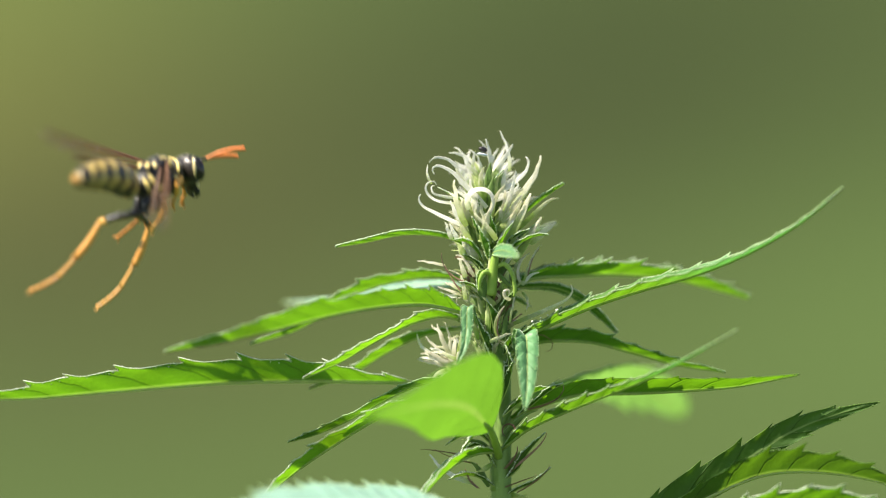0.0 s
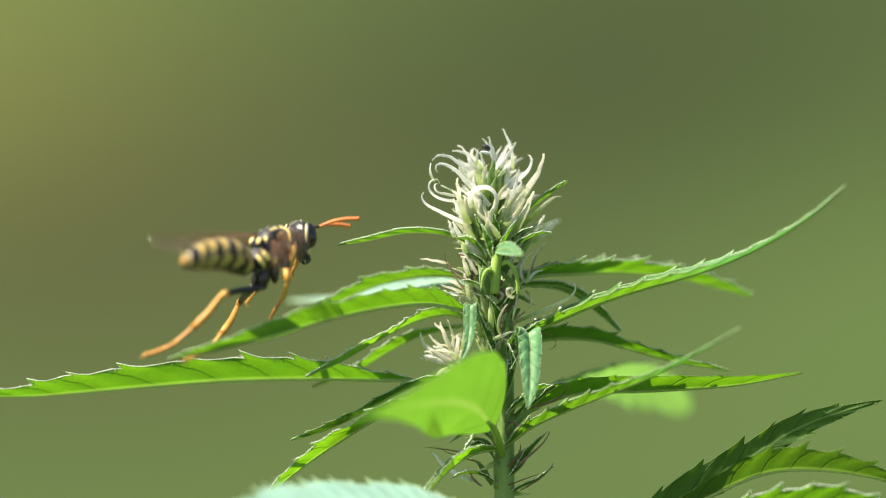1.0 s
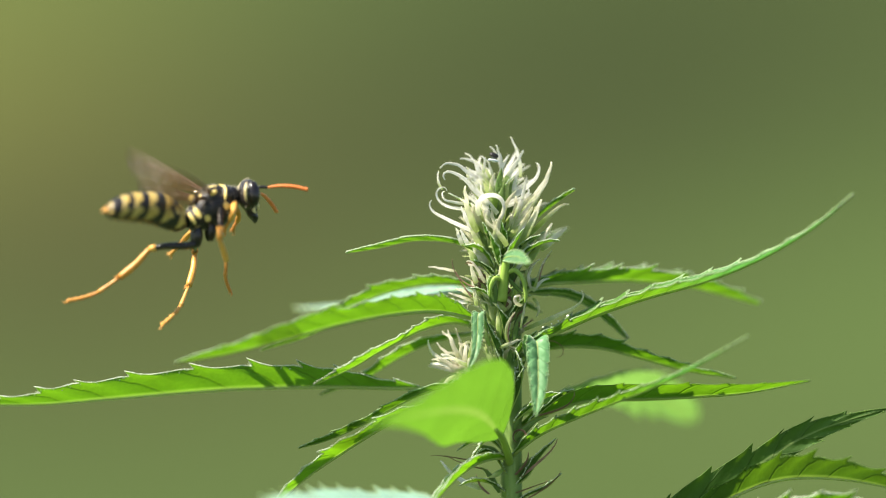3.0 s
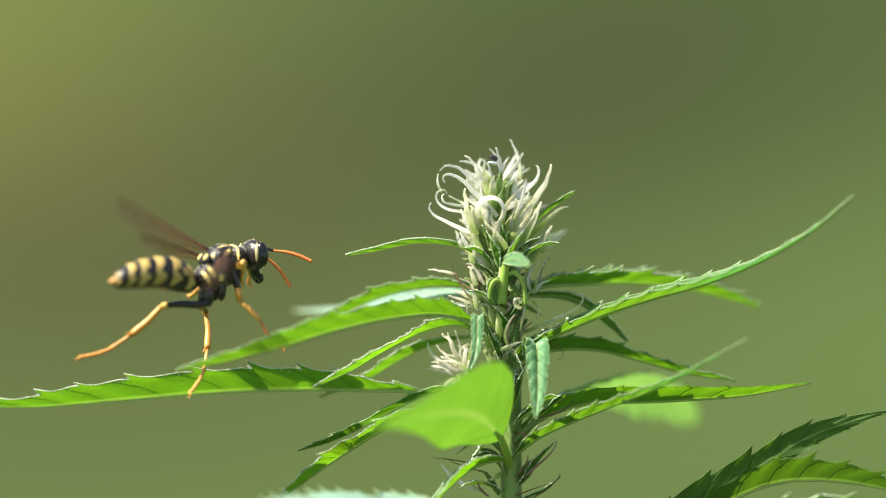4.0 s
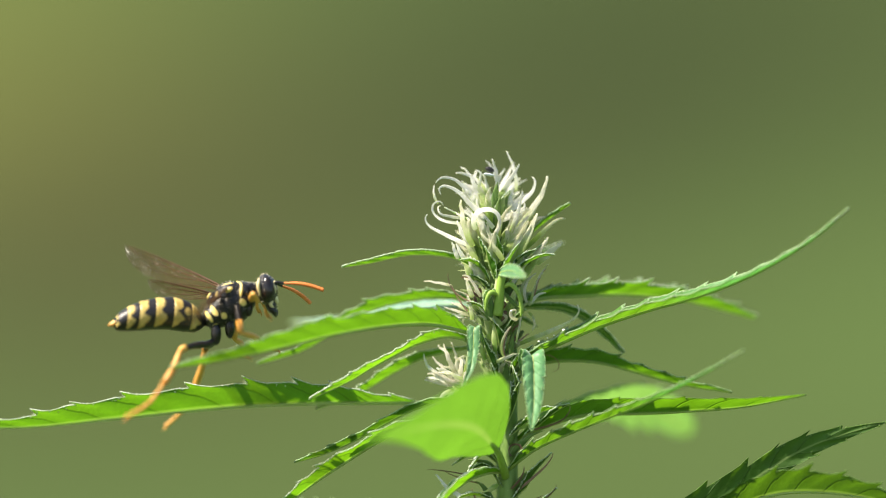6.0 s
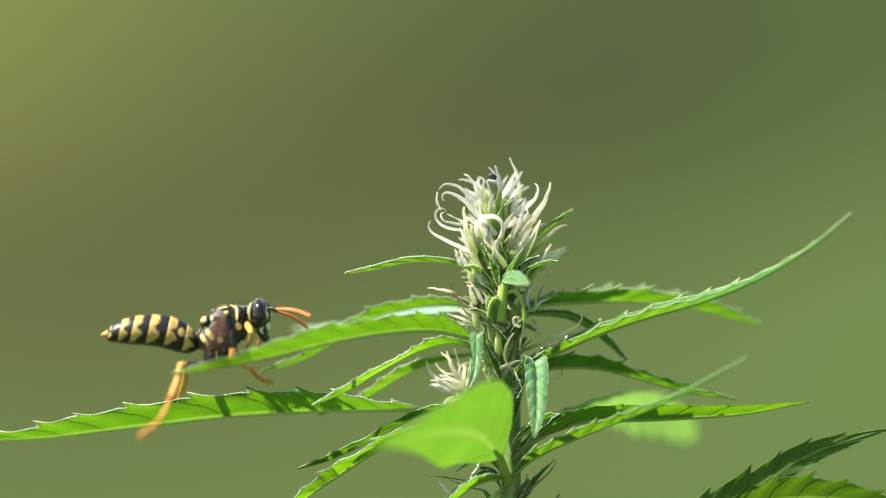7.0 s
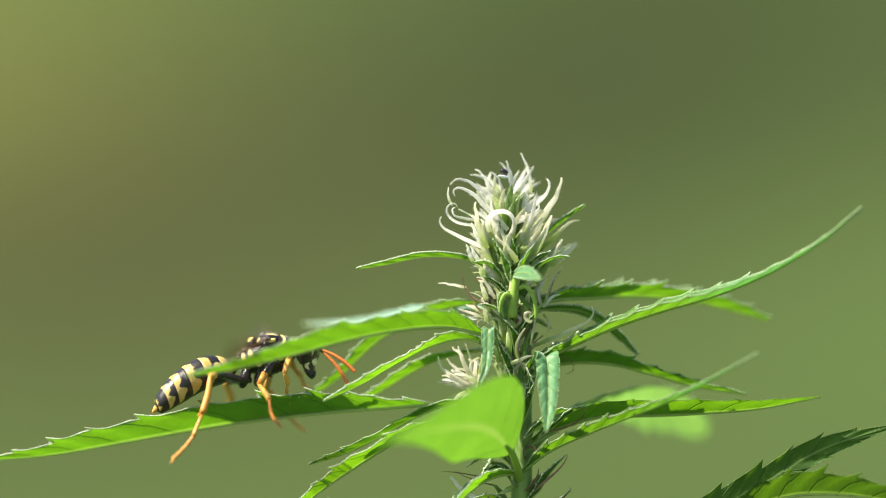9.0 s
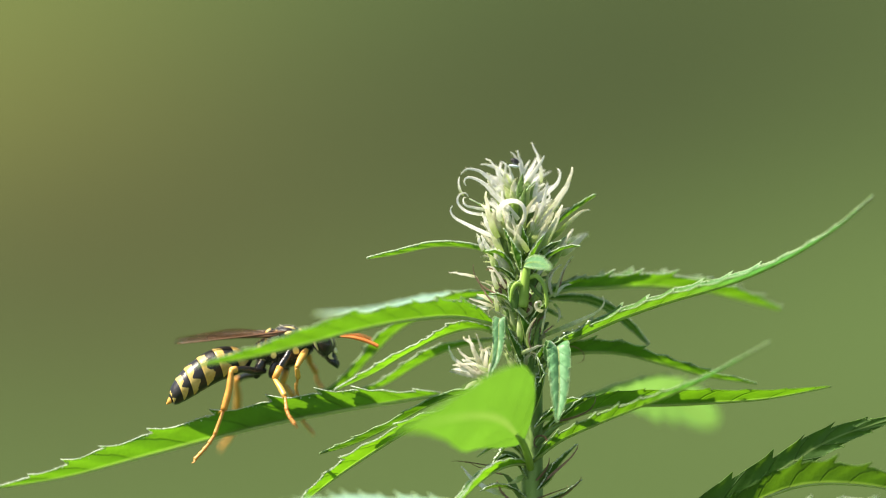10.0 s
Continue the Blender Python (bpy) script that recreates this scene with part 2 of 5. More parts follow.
def band_material(name, front=0.57, spot=False):
    """Abdomen plates: black in front, scalloped into yellow behind."""
    n = Nodes(name)
    uv = n.node("ShaderNodeUVMap", uv_map="band").outputs[0]
    sep = n.node("ShaderNodeSeparateXYZ", {0: uv})
    x, a = sep.outputs[0], sep.outputs[1]
    co = n.coord()
    wob = n.noise(co, 1500.0, 2.0)
    edge = n.math("MULTIPLY", n.math("COSINE", n.math("MULTIPLY", a, 5.0)), 0.14)
    edge = n.math("ADD", edge, n.math("MULTIPLY", n.math("COSINE", n.math("MULTIPLY", a, 2.0)), 0.05))
    edge = n.math("ADD", edge, n.math("ADD", front, n.math("MULTIPLY", n.math("SUBTRACT", wob, 0.5), 0.55)))
    edge = n.math("ADD", edge, n.span(a, 2.2, 2.9, 0.0, 0.4))
    edge = n.math("ADD", edge, n.math("MULTIPLY", n.math("COSINE", n.math("MULTIPLY", a, 9.0)), 0.07))
    fac = n.span(n.math("SUBTRACT", x, edge), -0.03, 0.03)
    if spot:
        v = n.vmath("MULTIPLY", n.vmath("SUBTRACT", uv, (0.27, 1.25, 0.0)), (1 / 0.2, 1 / 0.3, 0.0))
        fac = n.math("MAXIMUM", fac, n.span(n.vmath("LENGTH", v), 0.85, 1.0, 1.0, 0.0))
    fine = n.noise(co, 9000.0, 3.0)
    yel = n.mix(n.span(wob, 0.3, 0.7), rgb(0.40, 0.28, 0.070), rgb(0.53, 0.40, 0.135))
    c = n.mix(fac, rgb(0.012, 0.010, 0.010), yel)
    return n.done(n.principled(Base_Color=c, Roughness=n.span(fine, 0.3, 0.7, 0.28, 0.46), Normal=n.bump(fine, 0.3, 4e-5)))


def wing_material():
    """Clear amber membrane, smokier towards the tip."""
    n = Nodes("wing_membrane")
    uv = n.node("ShaderNodeUVMap", uv_map="wing").outputs[0]
    sep = n.node("ShaderNodeSeparateXYZ", {0: uv})
    co = n.coord()
    f = n.span(n.math("ADD", sep.outputs[0], n.math("MULTIPLY", n.noise(co, 900.0, 2.0), 0.3)), 0.3, 1.1)
    tint = n.mix(f, rgb(0.13, 0.060, 0.022), rgb(0.045, 0.034, 0.022))
    clear = n.node("ShaderNodeBsdfTransparent", {"Color": rgb(0.90, 0.82, 0.68)}).outputs[0]
    wrinkle = n.bump(n.noise(n.vmath("MULTIPLY", uv, (8.0, 9.0, 1.0)), 1.0, 2.0), 1.0, 6e-4)
    skin = n.principled(Base_Color=tint, Coat_Weight=0.8, Coat_Roughness=0.12, Roughness=0.3, Normal=wrinkle, Specular_IOR_Level=0.5)
    return n.done(n.shade(0.29, clear, skin))


M_LEAF_WING = plain_material("pale_wing", (0.45, 0.55, 0.70), (0.75, 0.80, 0.88), 4000.0, 0.2, 0.2, 3e-5)
M_CHITIN = chitin_material()
M_BANDS = band_material("abdomen_bands", 0.56)
M_BANDS_FIRST = band_material("abdomen_first_band", 0.58)
M_BANDS_LAST = band_material("abdomen_last_band", 0.9)
M_BANDS_SPOT = band_material("abdomen_spotted_band", 0.66, True)
M_WING = wing_material()
M_BLACK = plain_material("chitin_black", (0.008, 0.008, 0.009), (0.022, 0.018, 0.016), 3000.0, 0.22, 0.4, 6e-5)
M_DOWN = plain_material("pale_down", (0.42, 0.37, 0.28), (0.66, 0.62, 0.52), 3000.0, 0.5, 0.1, 1e-5)
M_EYE = plain_material("eye_black", (0.006, 0.005, 0.006), (0.014, 0.011, 0.010), 9000.0, 0.18, 0.25, 2e-5)
M_YELLOW = plain_material("chitin_yellow", (0.62, 0.44, 0.10), (0.76, 0.60, 0.20), 3000.0, 0.38, 0.3, 4e-5)
M_CREAM = plain_material("chitin_cream", (0.66, 0.54, 0.26), (0.80, 0.72, 0.46), 3000.0, 0.36, 0.3, 4e-5)
M_ORANGE = plain_material("leg_orange", (0.54, 0.22, 0.034), (0.68, 0.37, 0.085), 1500.0, 0.40, 0.35, 5e-5)
M_FOOT = plain_material("foot_rust", (0.52, 0.18, 0.034), (0.68, 0.35, 0.085), 1500.0, 0.42, 0.35, 5e-5)
M_RUST = plain_material("antenna_rust", (0.58, 0.13, 0.02), (0.72, 0.21, 0.05), 1500.0, 0.5, 0.4, 5e-5)
M_VEIN = plain_material("wing_vein", (0.07, 0.03, 0.013), (0.15, 0.065, 0.025), 1500.0, 0.4, 0.2, 4e-5)
# ---- building helpers ----
def part(name, bm, material, parent=None, label="", origin=None):
    """Links a bmesh, drawn in world places, as one mesh object with its origin there, under a thing or a part."""
    base = Vector(origin) if origin is not None else Vector((0, 0, 0))
    if origin is not None:
        bmesh.ops.translate(bm, verts=bm.verts, vec=-base)
    me = bpy.data.meshes.new(name)
    bm.to_mesh(me)
    bm.free()
    for m in (material if isinstance(material, (list, tuple)) else [material]):
        me.materials.append(m)
    me.shade_smooth()
    ob = new(name, me)
    if parent is not None:
        ob.parent = parent
        p, q = parent, Vector((0, 0, 0))
        while p is not None:
            q += p.location
            p = p.parent
        ob.location = base - q
    else:
        ob.location = base
    if label:
        tagged(ob, label)
    return ob


def spline(pts, n):
    """n + 1 points of a smooth curve through pts."""
    p = [Vector(q) for q in pts]
    p = [p[0] * 2 - p[1]] + p + [p[-1] * 2 - p[-2]]
    out, k = [], len(p) - 3
    for i in range(n + 1):
        x = min(k - 1e-6, k * i / n)
        j, f = int(x), x - int(x)
        a, b, c, d = p[j:j + 4]
        out.append(0.5 * (2 * b + (c - a) * f + (2 * a - 5 * b + 4 * c - d) * f * f + (3 * b - a - 3 * c + d) * f ** 3))
    return out


def hair(bm, p, way, length, r, mat=0):
    """One fine tapered hair."""
    a = way.orthogonal().normalized() * r
    b = way.cross(a).normalized() * r
    v = [bm.verts.new(p + a), bm.verts.new(p - a * 0.5 + b * 0.87), bm.verts.new(p - a * 0.5 - b * 0.87), bm.verts.new(p + way * length)]
    for i, j in ((0, 1), (1, 2), (2, 0)):
        bm.faces.new((v[i], v[j], v[3])).material_index = mat


def bead(bm, p, r, mat, rng):
    """One tiny gland, an uneven eight-sided grain."""
    v = [bm.verts.new(p + Vector(w) * r * rng.uniform(0.7, 1.2)) for w in ((1, 0, 0), (0, 1, 0), (-1, 0, 0), (0, -1, 0), (0, 0, 1), (0, 0, -1))]
    for i in range(4):
        bm.faces.new((v[i], v[(i + 1) % 4], v[4])).material_index = mat
        bm.faces.new((v[(i + 1) % 4], v[i], v[5])).material_index = mat


def tube(bm, pts, radii, sides=8, mat=0, flat=1.0, uv=None):
    """A round bar through pts; radii at even steps along it; flat below 1 squeezes it."""
    rings, ref = [], Vector((0.13, 0.9, 0.31)).normalized()
    n = len(pts) - 1
    for i, p in enumerate(pts):
        tan = (pts[min(n, i + 1)] - pts[max(0, i - 1)]).normalized()
        a = (ref - tan * ref.dot(tan)).normalized()
        ref, b = a, tan.cross(a)
        r = float(np.interp(i / n, np.linspace(0, 1, len(radii)), radii))
        rings.append([bm.verts.new(p + a * (r * flat * math.cos(w)) + b * (r * math.sin(w)))
                      for w in [2 * math.pi * k / sides for k in range(sides)]])
    for r0, r1 in zip(rings, rings[1:]):
        for k in range(sides):
            f = bm.faces.new((r0[k], r0[(k + 1) % sides], r1[(k + 1) % sides], r1[k]))
            f.material_index = mat
            if uv is not None:
                i = rings.index(r0)
                for lo, (ii, kk) in zip(f.loops, ((i, k), (i, k + 1), (i + 1, k + 1), (i + 1, k))):
                    lo[uv].uv = (ii / n, kk / sides)
    bm.faces.new(rings[0][::-1]).material_index = mat
    bm.faces.new(rings[-1]).material_index = mat


def ribbon(bm, pts, radii, tilt, uv):
    """A flat, grooved strap through pts, crisp at its edges; tilt turns its face from the viewer, in degrees."""
    n = len(pts) - 1
    front, back = [], []
    for i, p in enumerate(pts):
        tan = (pts[min(n, i + 1)] - pts[max(0, i - 1)]).normalized()
        face = Matrix.Rotation(radians(tilt), 3, tan) @ Vector((0.05, -1, 0.08))
        face = face - tan * tan.dot(face)
        face = face.normalized() if face.length > 0.05 else tan.orthogonal().normalized()
        side = tan.cross(face)
        r = float(np.interp(i / n, np.linspace(0, 1, len(radii)), radii))
        front.append([bm.verts.new(p + side * (x * r) + face * (h * r)) for x, h in ((-1, 0.0), (-0.55, 0.20), (0, 0.02), (0.55, 0.20), (1, 0.0))])
        back.append([bm.verts.new(p + side * (x * r) + face * (h * r)) for x, h in ((1, 0.0), (0.4, -0.24), (-0.4, -0.24), (-1, 0.0))])
    for strip in (front, back):
        m = len(strip[0]) - 1
        for i in range(n):
            for k in range(m):
                f = bm.faces.new((strip[i][k], strip[i][k + 1], strip[i + 1][k + 1], strip[i + 1][k]))
                for lo, (ii, kk) in zip(f.loops, ((i, k), (i, k + 1), (i + 1, k + 1), (i + 1, k))):
                    lo[uv].uv = (ii / n, kk / m)
    bm.faces.new([back[-1][3], *front[-1][1:4], back[-1][0], back[-1][1], back[-1][2]])


def leaf(parent, name, pts, width, fold=35, roll=0, teeth=9, depth=0.32, curl=0.15, material=None, label="", swell=0.45, near=1.0, far=1.0, rib=True, rim=1.15, quilt_h=0.05, fuzz=1.6, face=None, blunt=0.8, frost=1.0, plane=None, margin=None, smooth=2.0):
    """One serrate leaf blade. pts: its midrib on the plan from the stalk to the tip; width: half the blade in units; fold: by how many
    degrees each half rises from the midrib; roll: turn about the midrib; swell: where it is widest; near, far: share of each half; smooth: where along it the teeth have faded out."""
    rng = random.Random(int(pts[0][0] * 7 + pts[-1][0] * 13 + pts[-1][1]))
    mid = [at(*p) for p in pts]
    stations = []
    for k in range(teeth):
        a, b = k / teeth, (k + 1) / teeth
        stations += [(a + (b - a) * x, 1 - depth * w, k + (0.35 if x > 0.9 else 0)) for x, w in ((0.03, 1.0), (0.22, 0.86), (0.45, 0.66), (0.66, 0.50), (0.82, 0.34), (0.93, -0.30))]
    n = 240
    line = spline(mid, n)
    bm = bmesh.new()
    uv = bm.loops.layers.uv.new("leaf")
    across = (-1.0, -0.75, -0.45, -0.12, 0.0, 0.12, 0.45, 0.75, 1.0)
    grid, coords = [], {}
    total = sum((b - a).length for a, b in zip(line, line[1:]))
    ph1, ph2 = rng.uniform(0, 6), rng.uniform(0, 6)
    jit = [1 + min(1.0, depth * 5) * rng.uniform(-0.15, 0.12) for _ in range(2 * teeth + 4)]
    for s, w, k in stations:
        w = 1 + (w - 1) * min(1, max(0.12, (smooth - s) / 0.3))
        i = min(n - 1, max(1, int(s * n)))
        p = line[i].lerp(line[min(n, i + 1)], s * n - int(s * n)) if i < n else line[n]
        tan = (line[i + 1] - line[i - 1]).normalized()
        side = tan.cross(Vector((0, 0, 1)))
        side = Vector((0, -1, 0)) if side.length < 1e-3 else side.normalized()
        if side.y > 0:
            side = -side
        side = Matrix.Rotation(radians(roll) * (1 if tan.x > 0 else -1), 3, tan) @ side
        if plane is not None:
            side = Vector(plane).cross(tan).normalized()
        elif face is not None:
            side = (Vector(face) - tan * tan.dot(Vector(face))).normalized()
        nor = side.cross(tan)
        if nor.z < 0 and abs(roll) < 60 and face is None and plane is None:
            nor = -nor
        x = s / swell * 0.5 if s < swell else 0.5 + (s - swell) / (1 - swell) * 0.5
        prof = max(0.04, math.sin(math.pi * min(1, max(0, x))) ** (blunt if s > swell else 0.8))
        row = []
        for a in across:
            share = near if a > 0 else far
            tooth = w if abs(a) > 0.9 else 1 - (1 - w) * abs(a) * 0.8
            if abs(a) > 0.9:
                tooth *= jit[int(k) + (teeth if a > 0 else 0)]
            f = radians(fold + 6 * math.sin(5 * s + ph1))
            reach = abs(a) * width * U * prof * tooth * share
            lift = -curl * reach * abs(a) + 0.05 * width * U * math.sin(9 * s + ph2) * abs(a) * prof
            quilt = quilt_h * width * U * math.sin(2 * math.pi * (s * teeth - 0.9 * abs(a))) * (0.0 if abs(a) < 0.2 else 1.0) * prof
            v = bm.verts.new(p + (side * math.copysign(1, a) * math.cos(f) + nor * math.sin(f)) * reach + nor * (lift + quilt)
                             + tan * (0.15 * total / teeth * ((w - 1 + depth) / max(depth, 0.01)) ** 2 * min(1.0, depth * 5) * (1.0 if abs(a) > 0.9 else 0.25 * abs(a)) * min(1, prof * 1.5)))
            coords[v] = (a, s * teeth)
            row.append(v)
        grid.append(row)
    tip = bm.verts.new(line[n])
    coords[tip] = (0.0, float(teeth))
    for r0, r1 in zip(grid, grid[1:]):
        for k in range(len(across) - 1):
            bm.faces.new((r0[k], r0[k + 1], r1[k + 1], r1[k]))
    for k in range(len(across) - 1):
        bm.faces.new((grid[-1][k], grid[-1][k + 1], tip))
    for f in bm.faces:
        for lo in f.loops:
            lo[uv].uv = coords[lo.vert]
    for side_row in (0, -1):
        edge = [r[side_row].co.copy() for r in grid] + [line[n].copy()]
        tube(bm, edge, [rim * U * rng.uniform(0.45, 1.1) for _ in range(len(edge))], 5, mat=1)
        # glands and short stiff hairs along the margin
        inner = [r[1 if side_row == 0 else -2].co.copy() for r in grid] + [line[n].copy()]
        for i in range(len(edge) - 1):
            for _ in range(int((edge[i + 1] - edge[i]).length / U / 3.2 * frost + rng.random())):
                g = rng.random()
                p = edge[i].lerp(edge[i + 1], g).lerp(inner[i].lerp(inner[i + 1], g), rng.random() ** 2 * 0.8)
                bead(bm, p, rng.uniform(0.8, 2.3) * U, 1, rng)
        for a, b in zip(edge, edge[1:]):
            for _ in range(int((b - a).length / U / 3 * fuzz)):
                way = Vector((rng.uniform(-1, 1), rng.uniform(-1, 1), rng.uniform(-0.4, 1.3))).normalized()
                hair(bm, a.lerp(b, rng.random()), way, rng.uniform(1.4, 3.4) * U, 0.52 * U, 1)
    if rib:
        r = min(3.0, max(0.9, 0.065 * width)) * U
        tube(bm, [line[i] - Vector((0, 0, r * 0.5)) for i in range(0, n + 1, 12)], (r * 1.3, r, r * 0.7, r * 0.3), 6, mat=2)
    return part(name, bm, [material or M_LEAF, margin or M_MARGIN, M_RIB], parent, label, origin=mid[0])


def ground_sheet():
    """Flat ground that rises to a grassy bank behind the plant and goes on to the horizon."""
    bm = bmesh.new()
    ys = [-3000, -300, -40, -10, -4, -1, 1, 2.5] + [3 + 0.5 * i for i in range(40)] + [26, 40, 100, 400, 3000]
    xs = [-3000, -400, -80, -30] + [-20 + 2 * i for i in range(21)] + [30, 80, 400, 3000]

    def z(x, y):
        f = min(1, max(0, (y - 4) / 12))
        return 4.6 * f * f * (3 - 2 * f) + (0.04 * noise.noise(Vector((x * 0.4, y * 0.4, 0))) if abs(x) < 40 and y < 30 else 0)
    grid = [[bm.verts.new((x, y, z(x, y))) for x in xs] for y in ys]
    for a, b in zip(grid, grid[1:]):
        for i in range(len(xs) - 1):
            bm.faces.new((a[i], a[i + 1], b[i + 1], b[i]))
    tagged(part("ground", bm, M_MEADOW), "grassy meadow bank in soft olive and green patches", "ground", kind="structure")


ground_sheet()

# ---- the hemp plant ----
plant = new("hemp_plant")
plant.location = Vector((at(898, 900).x, 0, 0))
tagged(plant, "green flowering hemp plant with cream pistils and serrate leaves", "plant")

STEM_LINE = [(876, 360, 0), (880, 470, 0), (886, 560, 0), (893, 660, 0), (897, 760, 0), (899, 880, 0), (903, 1100, 0)]


def stem_at(v):
    k = [p[1] for p in STEM_LINE]
    return float(np.interp(v, k, [p[0] for p in STEM_LINE]))


def build_stem():
    bm = bmesh.new()
    line = spline([at(*p) for p in STEM_LINE] + [Vector((plant.location.x + 0.001, 0, 0.6)), Vector((plant.location.x, 0, -0.01))], 90)
    tube(bm, line, [8 * U, 11 * U, 15 * U, 16 * U, 16 * U, 16 * U, 18 * U, 60 * U, 90 * U], 16)
    rng = random.Random(3)
    for _ in range(900):
        v, w = rng.uniform(500, 900), rng.uniform(0, 2 * math.pi)
        way = Vector((math.cos(w), math.sin(w), rng.uniform(-0.4, 0.4))).normalized()
        hair(bm, at(stem_at(v), v) + Vector((way.x, way.y, 0)) * 15.5 * U, way, rng.uniform(3, 7) * U, 0.45 * U, 1)
    part("stem", bm, [M_STEM, M_MARGIN], plant, "ribbed green stem", origin=at(899, 880))


build_stem()


LEAVES = {}


def build_leaves():
    def P(key, *a, **k):
        LEAVES[key] = leaf(plant, "leaf", *a, **k)

    # leaves that lean to the left of the stem
    P("big", [(742, 684, 16), (660, 683, 18), (560, 682, 20), (400, 686, 20), (200, 702, 20), (60, 713, 18), (-70, 712, 16)], 70, fold=45, teeth=11, swell=0.46, depth=0.25, curl=0.05, far=0.7, frost=0.5, label="long serrate leaf on which the wasp lands")
    P("stalk", [(890, 700, 0), (820, 690, 5), (742, 684, 6)], 5, fold=60, teeth=3, depth=0.02)
    P("long", [(838, 562, -28), (770, 548, -70), (690, 553, -102), (600, 570, -124), (500, 597, -140), (400, 622, -152), (306, 638, -162)], 45, fold=58, teeth=12, swell=0.3, curl=0.05, far=0.5, depth=0.24, quilt_h=0.06, blunt=0.72, smooth=0.55, rim=0.9, fuzz=0.8, frost=0.6, material=M_LEAF_SOFT, label="long soft-tipped leaf in front of the wasp")
    P("mid", [(850, 505, 15), (800, 499, 35), (740, 502, 52), (660, 522, 60), (600, 555, 62), (540, 592, 60), (458, 617, 55)], 32, far=0.4, fold=50, material=M_LEAF_SOFT, teeth=12, swell=0.35, depth=0.2, blunt=0.5, rim=1.5, fuzz=2.4, frost=3.0)
    P("low", [(850, 582, 8), (800, 568, 16), (745, 580, 12), (700, 602, -12), (660, 624, -48), (620, 648, -64), (551, 679, -72)], 31, far=0.4, fold=50, material=M_LEAF_SOFT, teeth=10, swell=0.4, depth=0.2, blunt=0.55, rim=1.3, fuzz=2, frost=2.2)
    P("low_back", [(850, 585, 20), (760, 604, 30), (700, 632, 42), (640, 668, 50), (562, 697, 55)], 25, far=0.4, fold=50, teeth=7, swell=0.45, depth=0.2, blunt=0.6, rim=1.3, fuzz=2, material=M_LEAF_SOFT, frost=1.5)
    P("thin", [(862, 483, 0), (836, 447, 0), (800, 428, -3), (730, 424, -6), (660, 438, -8), (609, 446, -10)], 14, far=0.6, fold=46, teeth=9, depth=0.07, quilt_h=0.0, blunt=0.3, rim=1.5, fuzz=3, frost=2.5)
    P("pale_back", [(850, 520, 30), (790, 510, 60), (700, 520, 110), (610, 538, 170), (516, 543, 230)], 21, fold=2, roll=32, teeth=8, material=M_LEAF_SKY_PALE)
    P("fan_a", [(870, 690, -10), (790, 683, -15), (720, 705, -20), (640, 748, -25), (580, 775, -28), (525, 791, -30)], 26, fold=40, far=0.5, teeth=8, depth=0.2, blunt=0.6, frost=2.2, material=M_LEAF_DARK)
    P("fan_b", [(870, 720, -15), (770, 720, -25), (690, 745, -35), (600, 800, -45), (540, 842, -52), (475, 895, -60)], 44, fold=44, far=0.6, teeth=9, depth=0.2, blunt=0.6, material=M_LEAF_SOFT)
    P("broad", [(884, 772, -80), (850, 735, -157), (805, 724, -220), (740, 731, -290), (641, 752, -384)], 108, fold=0, plane=(-0.7, 0.6, 0.6), teeth=8, depth=0.03, swell=0.36, near=1.0, far=0.74, curl=0.03, quilt_h=0.004, rim=0.4, fuzz=0, frost=0, rib=False, blunt=1.5, material=M_LEAF_YOUNG, label="broad bright leaf held towards the viewer")
    P("stalk", [(897, 808, -12), (891, 788, -34), (884, 772, -80)], 5, fold=20, teeth=3, depth=0.02, material=M_LEAF_TENDER)
    P("downy", [(880, 932, -180), (760, 924, -240), (620, 923, -300), (500, 936, -350), (404, 960, -390)], 134, fold=4, roll=36, teeth=20, depth=0.15, fuzz=0.2, quilt_h=0.015, material=M_LEAF_SKY_PALE, label="lower leaf, pale with sky sheen")
    P("front_low", [(897, 808, -20), (866, 810, -40), (834, 822, -60), (800, 848, -80), (766, 884, -100), (720, 940, -130)], 31, fold=44, teeth=8, depth=0.1, far=0.6, material=M_LEAF_SOFT)
    # leaves that lean to the right of the stem
    P("right_long", [(905, 615, -10), (960, 595, -20), (1060, 552, -35), (1150, 522, -50), (1250, 494, -70), (1350, 452, -95), (1440, 397, -125), (1506, 341, -150)], 44, fold=34, roll=8, teeth=14, swell=0.28, depth=0.3, blunt=1.0, frost=1.8, material=M_LEAF_FROST, label="long upcurved serrate leaf")
    P("right_mid", [(900, 520, 10), (960, 500, 20), (1030, 496, 40), (1110, 494, 60), (1200, 502, 85), (1270, 518, 110), (1338, 536, 130)], 50, fold=44, teeth=9, swell=0.45, blunt=0.35, frost=1.3, rim=0.9)
    P("right_thin", [(900, 520, 15), (960, 516, 25), (1010, 521, 32), (1060, 550, 36), (1108, 597, 38)], 19, fold=12, roll=-26, teeth=7, depth=0.1, blunt=0.4, material=M_LEAF_DARK)
    P("right_dark", [(900, 640, 10), (965, 614, 20), (1050, 612, 26), (1130, 631, 28), (1210, 653, 28), (1299, 667, 26)], 42, fold=40, roll=-6, teeth=10, swell=0.38, depth=0.2)
    P("right_front", [(900, 806, -15), (950, 768, -35), (1010, 740, -55), (1080, 712, -78), (1150, 684, -104), (1220, 650, -134), (1320, 592, -175)], 34, fold=32, roll=-4, teeth=11, swell=0.32, depth=0.28, blunt=1.1, frost=1.5, material=M_LEAF_FROST)
